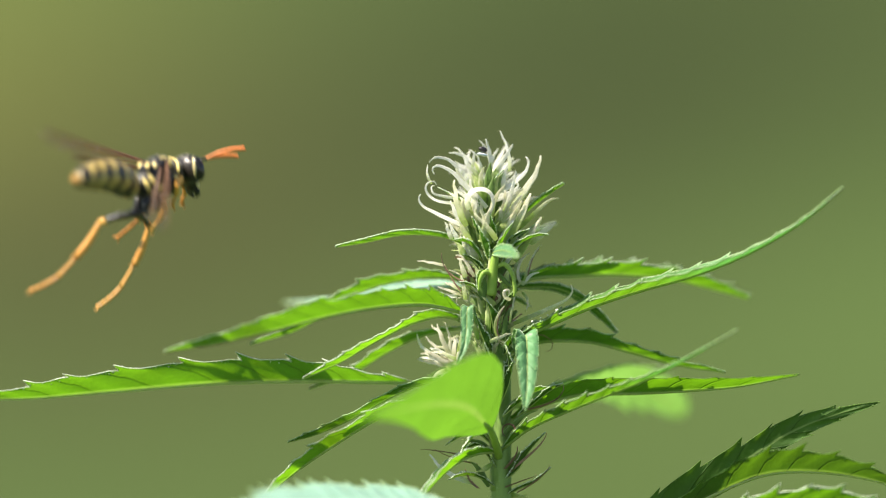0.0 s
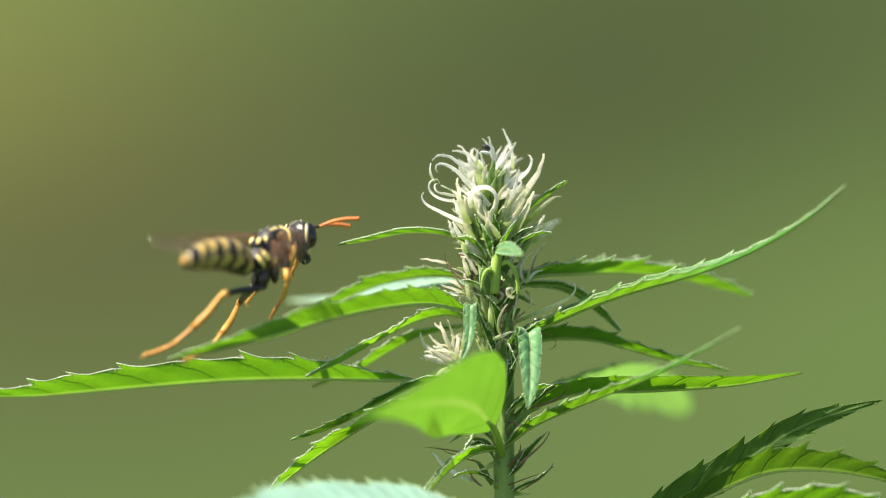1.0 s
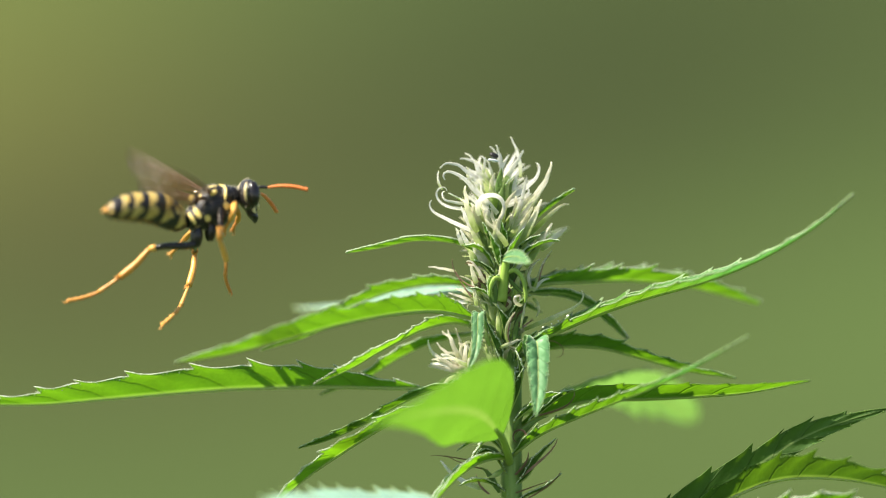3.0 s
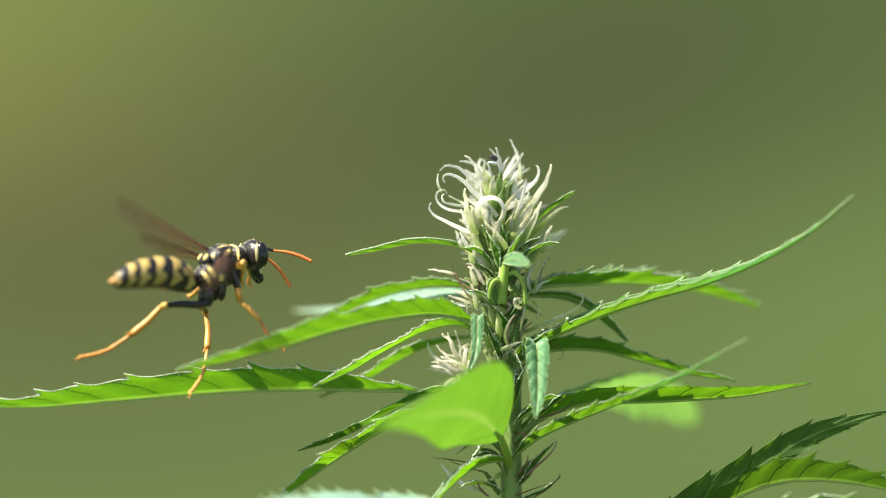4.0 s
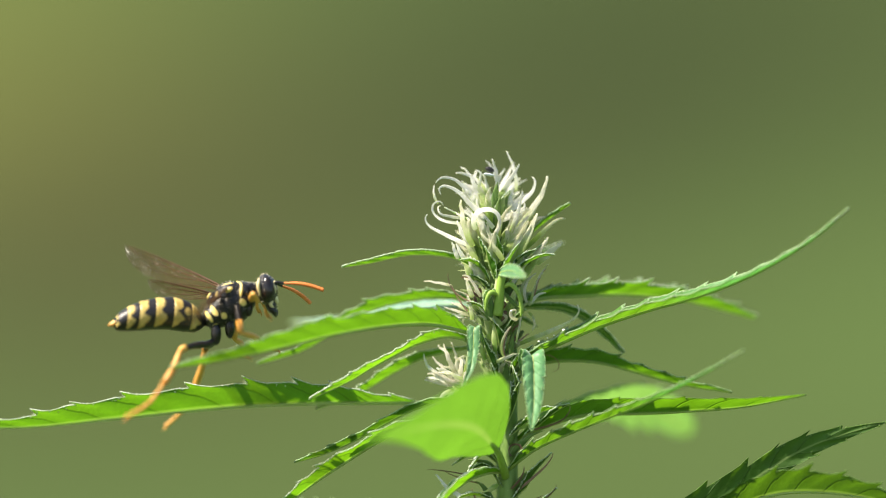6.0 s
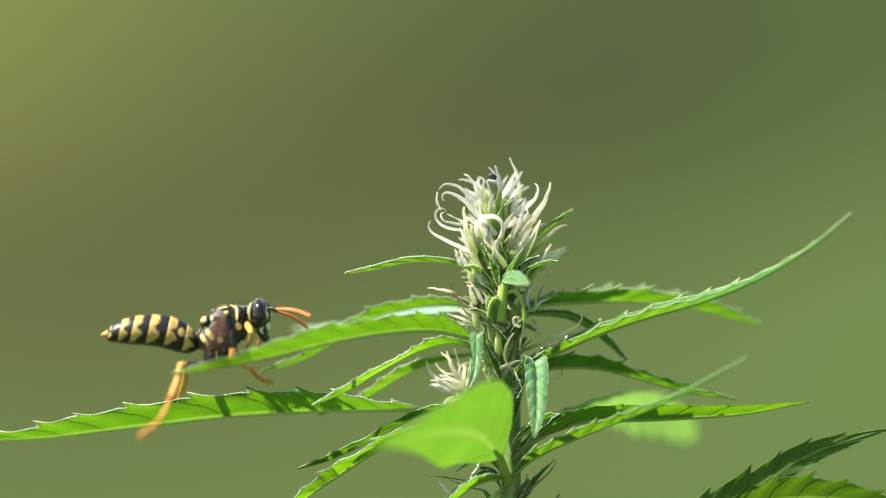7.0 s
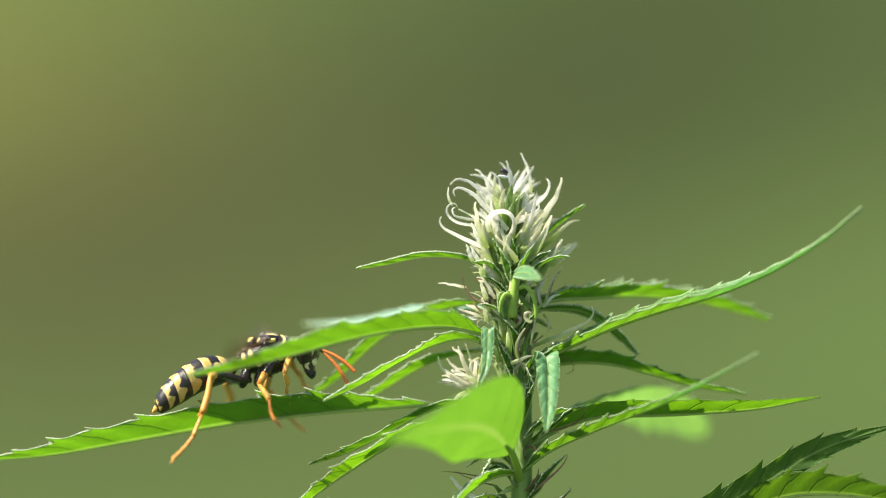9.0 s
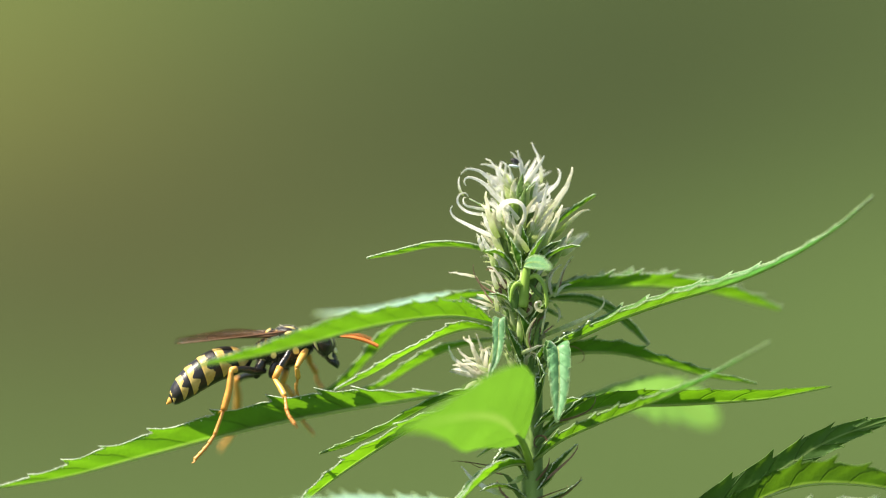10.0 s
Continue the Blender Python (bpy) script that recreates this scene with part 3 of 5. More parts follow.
    P("right_flat", [(905, 760, 0), (960, 730, 5), (1040, 706, 5), (1130, 704, -5), (1220, 700, -25), (1320, 692, -50), (1430, 671, -75)], 54, fold=42, teeth=9, swell=0.45, depth=0.12, far=0.6, rim=0.6, fuzz=0.8, frost=0.3, quilt_h=0.025, margin=M_LEAF_SOFT, material=M_LEAF_SOFT)
    P("right_blur", [(905, 735, 20), (1000, 700, 90), (1090, 685, 180), (1165, 700, 280), (1224, 742, 380)], 74, far=0.68, fold=0, roll=-40, teeth=10, swell=0.55, depth=0.2, quilt_h=0.02, blunt=0.6, frost=0, fuzz=0, rim=0.5, material=M_LEAF_TENDER)
    P("corner_a", [(1120, 948, -10), (1220, 891, -25), (1326, 829, -38), (1397, 783, -46), (1467, 751, -54), (1572, 720, -60)], 39, far=0.8, fold=6, face=(0, -0.05, 1), teeth=7, swell=0.24, depth=0.2, rim=0.5, fuzz=0.3, frost=0.2, rib=False, margin=M_LEAF_SOFT, material=M_LEAF_SHADE_OLIVE)
    P("corner_b", [(1130, 960, -20), (1256, 894, -32), (1361, 850, -44), (1455, 843, -54), (1560, 858, -64), (1660, 892, -70)], 76, fold=48, far=0.6, teeth=9, swell=0.5, depth=0.25, rim=0.6, frost=0.3, margin=M_LEAF_SOFT, material=M_LEAF_SHADE_OLIVE)
    P("corner_c", [(1180, 982, -60), (1300, 926, -80), (1420, 904, -96), (1540, 911, -108), (1660, 941, -120)], 58, fold=48, far=0.6, teeth=9, swell=0.5)
    # small leaves of the flower spike
    P("hook", [(884, 458, -40), (895, 452, -70), (912, 452, -110), (935, 463, -150)], 12, fold=0, face=(0.1, 0.3, 1), teeth=4, depth=0.04, swell=0.6, curl=0.0, fuzz=0, material=M_LEAF_DOWNY)
    P("hook", [(882, 490, -40), (872, 488, -44), (864, 500, -46), (861, 522, -46)], 7, fold=10, face=(1, 0, 0.2), teeth=3, depth=0.05, material=M_LEAF_YOUNG)
    P("droop", [(930, 640, -20), (938, 610, -42), (946, 604, -52), (948, 640, -66), (948, 690, -86), (944, 736, -104)], 32, fold=-42, face=(1, 0.1, 0), teeth=10, depth=0.04, swell=0.4, curl=-0.5, quilt_h=0.05, frost=1.2, rim=0.9, margin=M_LEAF_DOWNY, material=M_LEAF_DOWNY, label="drooping folded downy leaflet")
    P("droop", [(860, 590, -20), (848, 556, -40), (842, 556, -50), (841, 590, -62), (836, 625, -78), (822, 656, -92)], 14, fold=-40, face=(1, 0.1, 0), teeth=8, depth=0.04, curl=-0.5, quilt_h=0.05, frost=1.2, rim=0.9, margin=M_LEAF_DOWNY, material=M_LEAF_DOWNY)
    P("spike", [(905, 430, 0), (940, 390, 5), (975, 361, 6), (1013, 334, 4)], 13, fold=50, far=0.6, teeth=7, depth=0.12, blunt=0.3, frost=2.5)
    P("spike", [(905, 440, 30), (950, 418, 60), (1000, 403, 110)], 13, fold=8, roll=-20, teeth=5, material=M_LEAF_SKY_PALE)
    P("spike", [(900, 455, -5), (930, 432, -10), (963, 405, -14)], 9, fold=30, teeth=5, material=M_LEAF_DARK)
    P("spike", [(860, 380, -5), (830, 362, -10), (790, 340, -14)], 8, fold=30, teeth=4, material=M_LEAF_YOUNG)
    P("spike", [(875, 350, -10), (890, 330, -14), (906, 309, -16)], 9, fold=30, teeth=4)
    P("spike", [(890, 520, 5), (930, 495, 0), (925, 530, -10), (918, 545, -14)], 8, fold=30, teeth=4, material=M_LEAF_DARK)
    P("spike", [(930, 745, -24), (955, 726, -28), (985, 702, -30), (1012, 687, -30)], 20, fold=35, teeth=5, material=M_LEAF_SHADE_OLIVE)
    P("spike", [(890, 800, -14), (868, 770, -24), (845, 790, -30), (828, 815, -32)], 11, fold=35, teeth=5, material=M_LEAF_SHADE_OLIVE)
    P("spike", [(890, 690, -14), (880, 650, -26), (872, 615, -30)], 12, fold=35, teeth=5, material=M_LEAF_SHADE_OLIVE)
    P("spike", [(903, 700, -14), (915, 660, -26), (910, 620, -30)], 12, fold=35, teeth=5, material=M_LEAF_SHADE_OLIVE)
    P("spike", [(874, 508, -22), (858, 474, -30), (834, 458, -32)], 13, fold=34, teeth=4, depth=0.12, rim=0.6, fuzz=0.6, material=M_LEAF_DARK)
    P("spike", [(900, 470, -16), (922, 432, -24), (952, 414, -26)], 12, fold=34, teeth=4, depth=0.12, rim=0.6, fuzz=0.6, material=M_LEAF_DARK)
    P("spike", [(872, 440, -26), (856, 412, -34), (850, 392, -36)], 12, fold=34, teeth=4, depth=0.12, rim=0.6, fuzz=0.6)
    P("spike", [(890, 440, -34), (884, 408, -42), (880, 384, -44)], 10, fold=30, teeth=4, depth=0.1, rim=0.6, fuzz=0.6, material=M_LEAF_SOFT)
    P("spike", [(903, 862, -8), (932, 838, -16), (952, 806, -22), (980, 774, -26)], 18.85, rim=0.5, fuzz=0.4, fold=36, teeth=5, depth=0.15, material=M_LEAF_SHADE_OLIVE)
    P("spike", [(903, 890, -6), (936, 872, -12), (962, 862, -16), (990, 836, -18)], 13.05, rim=0.5, fuzz=0.4, fold=36, teeth=4, depth=0.15, material=M_LEAF_SHADE_OLIVE)
    P("spike", [(892, 835, -16), (866, 800, -26), (846, 800, -30), (832, 812, -32)], 13.05, rim=0.5, fuzz=0.4, fold=30, teeth=4, depth=0.12, material=M_LEAF_SHADE_OLIVE)
    P("spike", [(892, 870, -12), (860, 852, -18), (832, 850, -22), (808, 858, -24)], 15.95, rim=0.5, fuzz=0.4, fold=34, teeth=5, depth=0.15, material=M_LEAF_SHADE_OLIVE)
    P("spike", [(905, 745, -20), (935, 720, -28), (962, 702, -32), (990, 694, -34)], 21.75, rim=0.5, fuzz=0.4, fold=34, teeth=5, depth=0.15, material=M_LEAF_DARK)
    P("spike", [(893, 740, -20), (915, 690, -30), (922, 650, -34)], 15.95, rim=0.5, fuzz=0.4, fold=34, teeth=5, depth=0.12, material=M_LEAF_SHADE_OLIVE)
    P("spike", [(885, 640, -16), (868, 602, -28), (856, 566, -32)], 18, rim=0.6, fuzz=0.6, fold=30, teeth=4, depth=0.1, material=M_LEAF_DARK)
    P("spike", [(905, 640, -14), (926, 608, -24), (946, 584, -28)], 16, rim=0.6, fuzz=0.6, fold=30, teeth=4, depth=0.1, material=M_LEAF_DARK)
    P("spike", [(890, 606, -22), (884, 566, -34), (874, 534, -36)], 16, rim=0.6, fuzz=0.6, fold=30, teeth=4, depth=0.1, material=M_LEAF)
    P("spike", [(898, 570, -24), (914, 540, -34), (934, 520, -36)], 14, rim=0.6, fuzz=0.6, fold=30, teeth=4, depth=0.1, material=M_LEAF_DARK)
    P("spike", [(872, 540, -24), (850, 516, -34), (826, 508, -36)], 14, rim=0.6, fuzz=0.6, fold=30, teeth=4, depth=0.1, material=M_LEAF)
    P("spike", [(893, 802, -6), (862, 776, -2), (836, 778, 2), (804, 796, 4)], 17, rim=0.5, fuzz=0.4, fold=34, teeth=5, depth=0.12, material=M_LEAF_DARK)
    P("spike", [(870, 470, -30), (846, 440, -38), (818, 432, -42)], 15, fold=32, teeth=4, depth=0.12, rim=0.8, fuzz=0.8, material=M_LEAF)
    P("spike", [(900, 480, -24), (926, 446, -30), (958, 428, -34), (986, 424, -36)], 17, fold=32, teeth=5, depth=0.12, rim=0.8, fuzz=0.8, material=M_LEAF_DARK)
    P("spike", [(880, 470, -40), (868, 436, -48), (862, 408, -50)], 15, fold=28, teeth=4, depth=0.1, rim=0.7, fuzz=0.6, material=M_LEAF_SOFT)
    P("spike", [(896, 470, -40), (906, 434, -46), (922, 404, -48)], 15, fold=28, teeth=4, depth=0.1, rim=0.7, fuzz=0.6, material=M_LEAF)
    P("spike", [(905, 520, 20), (930, 540, 40), (955, 552, 50)], 10, fold=30, teeth=4)


build_leaves()


def build_flowers():
    """The flower spike: green bracts round the stem, and cream styles curling out of them."""
    rng = random.Random(7)

    def bract(u, v, d, du, dv, dd, size, mat):
        bm = bmesh.new()
        uv = bm.loops.layers.uv.new("along")
        line = spline([at(u, v, d), at(u + du * 0.35, v + dv * 0.45, d + dd * 0.45), at(u + du * 0.7, v + dv * 0.8, d + dd * 0.75), at(u + du * 1.15, v + dv, d + dd * 1.1)], 12)
        tube(bm, line, [r * size * U for r in (0.45, 0.85, 1.0, 0.8, 0.5, 0.24, 0.04)], 9, flat=rng.uniform(0.3, 0.5), uv=uv)
        for _ in range(14):
            k = rng.randrange(12)
            way = Vector((rng.uniform(-1, 1), rng.uniform(-1, 0.3), rng.uniform(-0.3, 1))).normalized()
            hair(bm, line[k].lerp(line[k + 1], rng.random()) + way * size * 0.6 * U, way, rng.uniform(3, 6) * U, 0.5 * U)
        part("bract", bm, mat, plant, origin=at(u, v, d))

    def pistil(pts, r, mat):
        bm = bmesh.new()
        uv = bm.loops.layers.uv.new("along")
        line = spline([at(*p) for p in pts], 20)
        wav, ph = rng.uniform(0.1, 0.5) * r * U, rng.uniform(0, 6)
        line = [q + Vector((math.sin(k * 0.9 + ph), 0.6 * math.cos(k * 0.7 + ph), math.cos(k * 0.8 + ph))) * wav * k / 20 * 0.6 for k, q in enumerate(line)]
        ribbon(bm, line, [1.02 * r * f * U for f in (0.8, 1.0, 1.0, 0.95, 0.86, 0.74, 0.6, 0.44, 0.22)], rng.uniform(-34, 34), uv)
        for _ in range(40):
            k = rng.randrange(20)
            way = Vector((rng.uniform(-1, 1), rng.uniform(-1, 1), rng.uniform(-1, 1))).normalized()
            hair(bm, line[k].lerp(line[k + 1], rng.random()) + way * r * 0.5 * U, way, rng.uniform(1.5, 4.5) * U, 0.36 * U)
        part("pistil", bm, mat, plant, origin=at(*pts[0]))

    for i in range(110):
        v = rng.uniform(335, 650)
        w = rng.uniform(0, 2 * math.pi)
        r = np.interp(v, [320, 420, 560, 650], [16, 38, 36, 22])
        u, d = stem_at(v) + 0.35 * r * math.cos(w), 0.35 * r * math.sin(w)
        # shade put into colour: bracts on the right, turned from the sun, darken oftener
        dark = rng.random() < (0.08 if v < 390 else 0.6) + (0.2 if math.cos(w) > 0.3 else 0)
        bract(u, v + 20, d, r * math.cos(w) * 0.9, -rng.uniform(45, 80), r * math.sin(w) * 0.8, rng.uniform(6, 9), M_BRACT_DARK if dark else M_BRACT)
    for i in range(72):
        v = rng.uniform(318, 480)
        w = rng.uniform(0, math.pi)
        cw, sw = math.cos(w), math.sin(w)
        r0 = np.interp(v, [310, 420, 600], [10, 26, 30])
        u, d = stem_at(v) + r0 * cw, r0 * sw
        L = rng.uniform(30, 58)
        q = rng.uniform(-1, 1)
        pistil([(u, v, d), (u + cw * L * 0.3 + 6 * q, v - L * 0.4, d + sw * L * 0.3), (u + cw * L * 0.6 - 4 * q, v - L * 0.75, d + sw * L * 0.6), (u + cw * L * 0.9 + 10 * q, v - L * rng.uniform(0.75, 1.1), d + sw * L * 0.8)],
               rng.uniform(2.2, 4.2), M_PISTIL if v < 400 else M_PISTIL_GREEN)
    # broad styles that lean on the front of the spike
    for i in range(20):
        v = rng.uniform(360, 480)
        w = rng.uniform(-1.25, 1.25)
        su, cd = math.sin(w), math.cos(w)
        r0 = float(np.interp(v, [330, 400, 480], [10, 26, 30]))
        u, d = stem_at(v) + r0 * su, -r0 * cd - 4
        L, q = rng.uniform(30, 60), rng.uniform(-1, 1)
        pistil([(u, v, d), (u + su * L * 0.3 + 5 * q, v - L * 0.4, d - 5), (u + su * L * 0.55, v - L * 0.75, d - 6), (u + su * L * 0.8 - 9 * q, v - L, d - 3)],
               rng.uniform(3.6, 6.4), M_PISTIL if i % 6 == 0 else M_PISTIL_GREEN)
    # the styles that stand out from the spike
    W, G, B, T = M_PISTIL, M_PISTIL_GREEN, M_WITHERED, M_PISTIL_TAN
    def style(r, mat, u, v, d, heading, length, turn, power, sink):
        """A style that leaves (u, v, d) at a heading in degrees and turns on the way, more towards its tip with a higher power."""
        pts, n = [(u, v, d)], 14
        for i in range(n):
            w = radians(heading + turn * ((i + 0.5) / n) ** power)
            u, v = u + math.cos(w) * length / n, v - math.sin(w) * length / n
            pts.append((u, v, d + sink * (i + 1) / n))
        pistil(pts, r * 0.9, mat)

    style(3.6, W, 839, 318, -18, 135, 79, 114, 3, -4)
    style(5, W, 877, 376, -40, 134, 140, 215, 8, 6)
    style(2.6, W, 779, 333, -12, 131, 35, -59, 1, 0)
    style(3.4, W, 822, 369, -22, 173, 95, -257, 3, 4)
    style(3.2, W, 824, 359, -26, 173, 62, -195, 5, 6)
    style(4.4, W, 834, 408, -24, 155, 103, -129, 8, 6)
    style(6.5, G, 841, 409, -36, 121, 87, -33, 1, 2)
    style(5.5, W, 836, 404, -30, 144, 48, -39, 0.6, 4)
    style(3.8, W, 882, 311, 0, 80, 58, 37, 1, -4)
    style(3.4, W, 886, 308, 4, 103, 58, 49, 3, -4)
    style(3.2, W, 851, 304, -4, 80, 33, 107, 5, -2)
    style(3.2, W, 869, 316, -2, 103, 43, 33, 3, -2)
    style(3.2, W, 882, 301, 4, 69, 34, -18, 2, 2)
    style(4.6, W, 894, 309, -8, 57, 54, 10, 8, 0)
    style(3.6, W, 917, 311, 0, 87, 74, 34, 1, 0)
    style(5, W, 896, 353, -12, 37, 92, 109, 5, 4)
    style(7, G, 919, 381, -14, 55, 110, 42, 5, 10)
    style(8, G, 894, 404, -26, 69, 78, -31, 1, 8)
    style(6, G, 899, 418, -34, 64, 78, -12, 1, 10)
    style(5.6, W, 845, 379, -44, 122, 117, -286, 1, -2)
    style(5.5, G, 894, 433, -48, 125, 61, 17, 2, 4)
    style(6.5, G, 867, 434, -46, 75, 79, -4, 1, 2)
    style(4, W, 887, 359, -24, 17, 61, 135, 5, 4)
    style(4, W, 889, 364, -28, 17, 54, 32, 2, 6)
    style(5, G, 932, 414, -10, 44, 92, -63, 8, 6)
    style(4, T, 939, 371, -6, 38, 34, -56, 3, 4)
    style(7.5, G, 952, 438, -2, 37, 58, 4, 2, 16)
    for r, mat, u, v, d, heading, length, turn in ((8, G, 905, 440, -34, 74, 84, -16), (8, G, 915, 430, -30, 58, 88, 12), (7, G, 930, 450, -14, 48, 74, 10), (8, G, 880, 440, -42, 97, 74, 10),
                                                   (7, G, 850, 445, -30, 116, 76, -12), (6, W, 908, 384, -32, 68, 66, 12), (7, G, 925, 470, -20, 52, 84, 14), (6, W, 862, 384, -36, 112, 60, -14)):
        style(r, mat, u, v, d, heading, length, turn, 1, 4)
    style(4.5, W, 814, 431, -22, 112, 32, -15, 3, -2)
    style(4.5, W, 826, 433, -26, 122, 33, -16, 2, 0)
    style(5, G, 839, 341, -34, 117, 39, -3, 2, -2)
    style(5, W, 854, 341, -30, 125, 43, 15, 2, 0)
    style(5.5, G, 866, 344, -20, 93, 42, -36, 2, 0)
    style(5, W, 906, 341, -14, 96, 44, -29, 1, 0)
    style(2.8, T, 802, 478, -20, 167, 49, 6, 1, 4)
    style(1.6, B, 854, 513, -40, 162, 89, -83, 2, 6)
    style(1.6, B, 831, 524, -38, 130, 54, -16, 1, 4)
    style(3.4, T, 854, 498, -30, 118, 53, 78, 5, 2)
    style(5, G, 839, 499, -34, 110, 35, -13, 3, 4)
    style(3.2, T, 834, 531, -30, 160, 47, 3, 1, 6)
    style(4.5, G, 836, 523, -32, 153, 37, 15, 3, 6)
    style(4, W, 824, 533, -26, 177, 31, -30, 2, 4)
    style(6.5, G, 891, 548, -38, 139, 65, 53, 8, 4)
    style(4, G, 839, 539, -40, 97, 44, 8, 2, 4)
    style(4, T, 919, 539, -46, 161, 36, -295, 2, 2)
    style(4.2, G, 896, 603, -44, 125, 57, -75, 0.6, 2)
    style(1.4, B, 898, 603, -46, 122, 57, -71, 0.6, 2)
    style(3, T, 936, 508, -24, 118, 60, -91, 1, 10)
    style(3, G, 942, 506, -20, 71, 73, -27, 3, 12)
    style(1.4, B, 949, 496, -20, 75, 52, -34, 3, 12)
    style(3.4, G, 929, 503, -22, 116, 44, -82, 1, 10)
    style(3.6, W, 939, 513, -16, 52, 39, -66, 3, 8)
    style(4.6, G, 924, 581, -24, 23, 133, 118, 8, 16)
    style(3.2, W, 919, 611, -26, 37, 74, -48, 2, 10)
    style(2.6, G, 917, 579, -40, 79, 68, 21, 8, 4)
    style(3, G, 939, 526, -30, -34, 37, -91, 1, 6)
    style(4, G, 882, 613, -44, 23, 40, -3, 3, 4)
    style(1.6, B, 922, 576, -30, 37, 21, 0, 0.6, 8)
    style(5, W, 812, 651, -6, 156, 83, -72, 3, 4)
    style(4.4, T, 816, 656, -8, 172, 63, -5, 1, 4)
    style(4.6, T, 811, 653, -10, 127, 65, 9, 1, 4)
    style(4.4, T, 816, 649, -10, 116, 73, -6, 0.6, 2)
    style(4.6, G, 824, 659, -14, 109, 58, 80, 2, 4)
    style(4, T, 821, 649, -10, 103, 73, 24, 8, 2)
    style(4, W, 827, 649, -12, 81, 48, 52, 2, 2)
    style(4, G, 822, 646, -14, 127, 57, -151, 2, 4)
    style(5, G, 821, 664, -14, -181, 58, 121, 2, 6)
    style(3.6, W, 826, 668, -16, 173, 36, 83, 2, 4)
    style(1.3, B, 860, 830, -20, 170, 82, -18, 1, 0)
    style(1.2, B, 846, 815, -24, 171, 89, 21, 8, 10)
    style(5, W, 850, 862, -18, 169, 92, -45, 1, 6)
    style(2.4, B, 862, 872, -22, 150, 43, -51, 1, 0)
    style(2.6, B, 918, 842, -22, 40, 95, 39, 5, -8)
    style(1.5, B, 905, 872, -16, 21, 63, -3, 2, -6)
    style(1.6, B, 930, 880, -16, 29, 78, 32, 2, -6)
    style(2.2, B, 949, 733, -34, 14, 85, 89, 3, -2)
    style(2, B, 926, 776, -36, 62, 56, 274, 1, 0)
    style(2.2, B, 908, 838, -20, 44, 48, 49, 2, -8)
    style(1, B, 965, 600, 0, -8, 55, -182, 2, 0)
    for i in range(56):
        v = rng.uniform(440, 640)
        w = rng.uniform(-0.2, math.pi + 0.2)
        cw, sw = math.cos(w), math.sin(w)
        r0 = float(np.interp(v, [440, 560, 640], [30, 30, 18]))
        u, d = stem_at(v) + r0 * cw * 0.9, -r0 * sw
        L, q, k = rng.uniform(22, 50), rng.uniform(-1, 1), rng.uniform(-1, 1)
        pistil([(u, v, d), (u + cw * L * 0.4 + 7 * q, v - L * 0.35, d - 6), (u + cw * L * 0.7 - 9 * q, v - L * 0.55 + 4 * k, d - 6), (u + cw * L * 0.8 + 12 * k, v - L * 0.6 + 12 * q, d - 2)],
               rng.uniform(1.2, 3.4), (T, M_BRACT, M_BRACT_DARK, B, G)[i % 5])
    for i in range(12):
        w, L = radians(rng.uniform(75, 185)), rng.uniform(38, 78)
        c, s, q = math.cos(w), math.sin(w), rng.uniform(-1, 1)
        u, v, d = 826 + rng.uniform(-8, 10), 656 + rng.uniform(-12, 10), -8 - rng.uniform(0, 12)
        pistil([(u, v, d), (u + c * L * 0.35 + 5 * q, v - s * L * 0.35, d - 3), (u + c * L * 0.7 - 3 * q, v - s * L * 0.7 - 4, d - 2), (u + c * L + 6 * q, v - s * L, d + 4)], rng.uniform(3.0, 4.6), (W, T, T, G)[i % 4])
    # the thick stalk of the hooked leaf and the two arched stipules beside it
    for pts, r in (([(884, 530, -34), (888, 490, -42), (891, 466, -46), (893, 454, -50)], (10, 8, 7, 5)),
                   ([(898, 816, -12), (893, 796, -44), (884, 772, -80), (872, 757, -110)], (8, 7, 6, 3)),
                   ([(896, 480, -44), (908, 476, -50), (921, 492, -52), (926, 516, -50), (925, 534, -48)], (3.6, 4.2, 4, 3.4, 1.6)),
                   ([(884, 494, -44), (873, 490, -49), (865, 502, -50), (862, 524, -48)], (3.6, 4.2, 3.6, 1.6))):
        bm = bmesh.new()
        line = spline([at(*p) for p in pts], 18)
        tube(bm, line, [k * U for k in r], 12)
        for _ in range(60):
            way = Vector((rng.uniform(-1, 1), rng.uniform(-1, 0.2), rng.uniform(-0.5, 1))).normalized()
            hair(bm, line[rng.randrange(19)] + way * 5 * U, way, rng.uniform(2, 5) * U, 0.4 * U)
        part("petiole", bm, M_BRACT_STALK, plant, origin=at(*pts[0]))
    bract(885, 530, -38, -2, -76, -6, 7.7, M_BRACT)
    bract(895, 490, -40, 38, 34, 0, 4.2, M_BRACT_DARK)
    bract(870, 540, -36, -6, -60, -8, 9.8, M_BRACT_DARK)
    bract(868, 520, -32, -14, -44, -8, 5.6, M_BRACT)
    bract(905, 530, -30, 12, -50, -8, 6.3, M_BRACT)
    bract(840, 470, -24, -18, -34, -6, 7.0, M_BRACT)
    bract(915, 450, -20, 20, -46, -6, 7.0, M_BRACT)
    bract(880, 600, -26, -4, -54, -8, 5.7, M_BRACT)
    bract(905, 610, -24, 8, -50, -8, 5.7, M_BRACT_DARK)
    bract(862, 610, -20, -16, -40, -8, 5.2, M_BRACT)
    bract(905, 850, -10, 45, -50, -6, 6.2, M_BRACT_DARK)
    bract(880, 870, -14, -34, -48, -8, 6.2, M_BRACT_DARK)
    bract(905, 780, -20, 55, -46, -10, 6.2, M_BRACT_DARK)
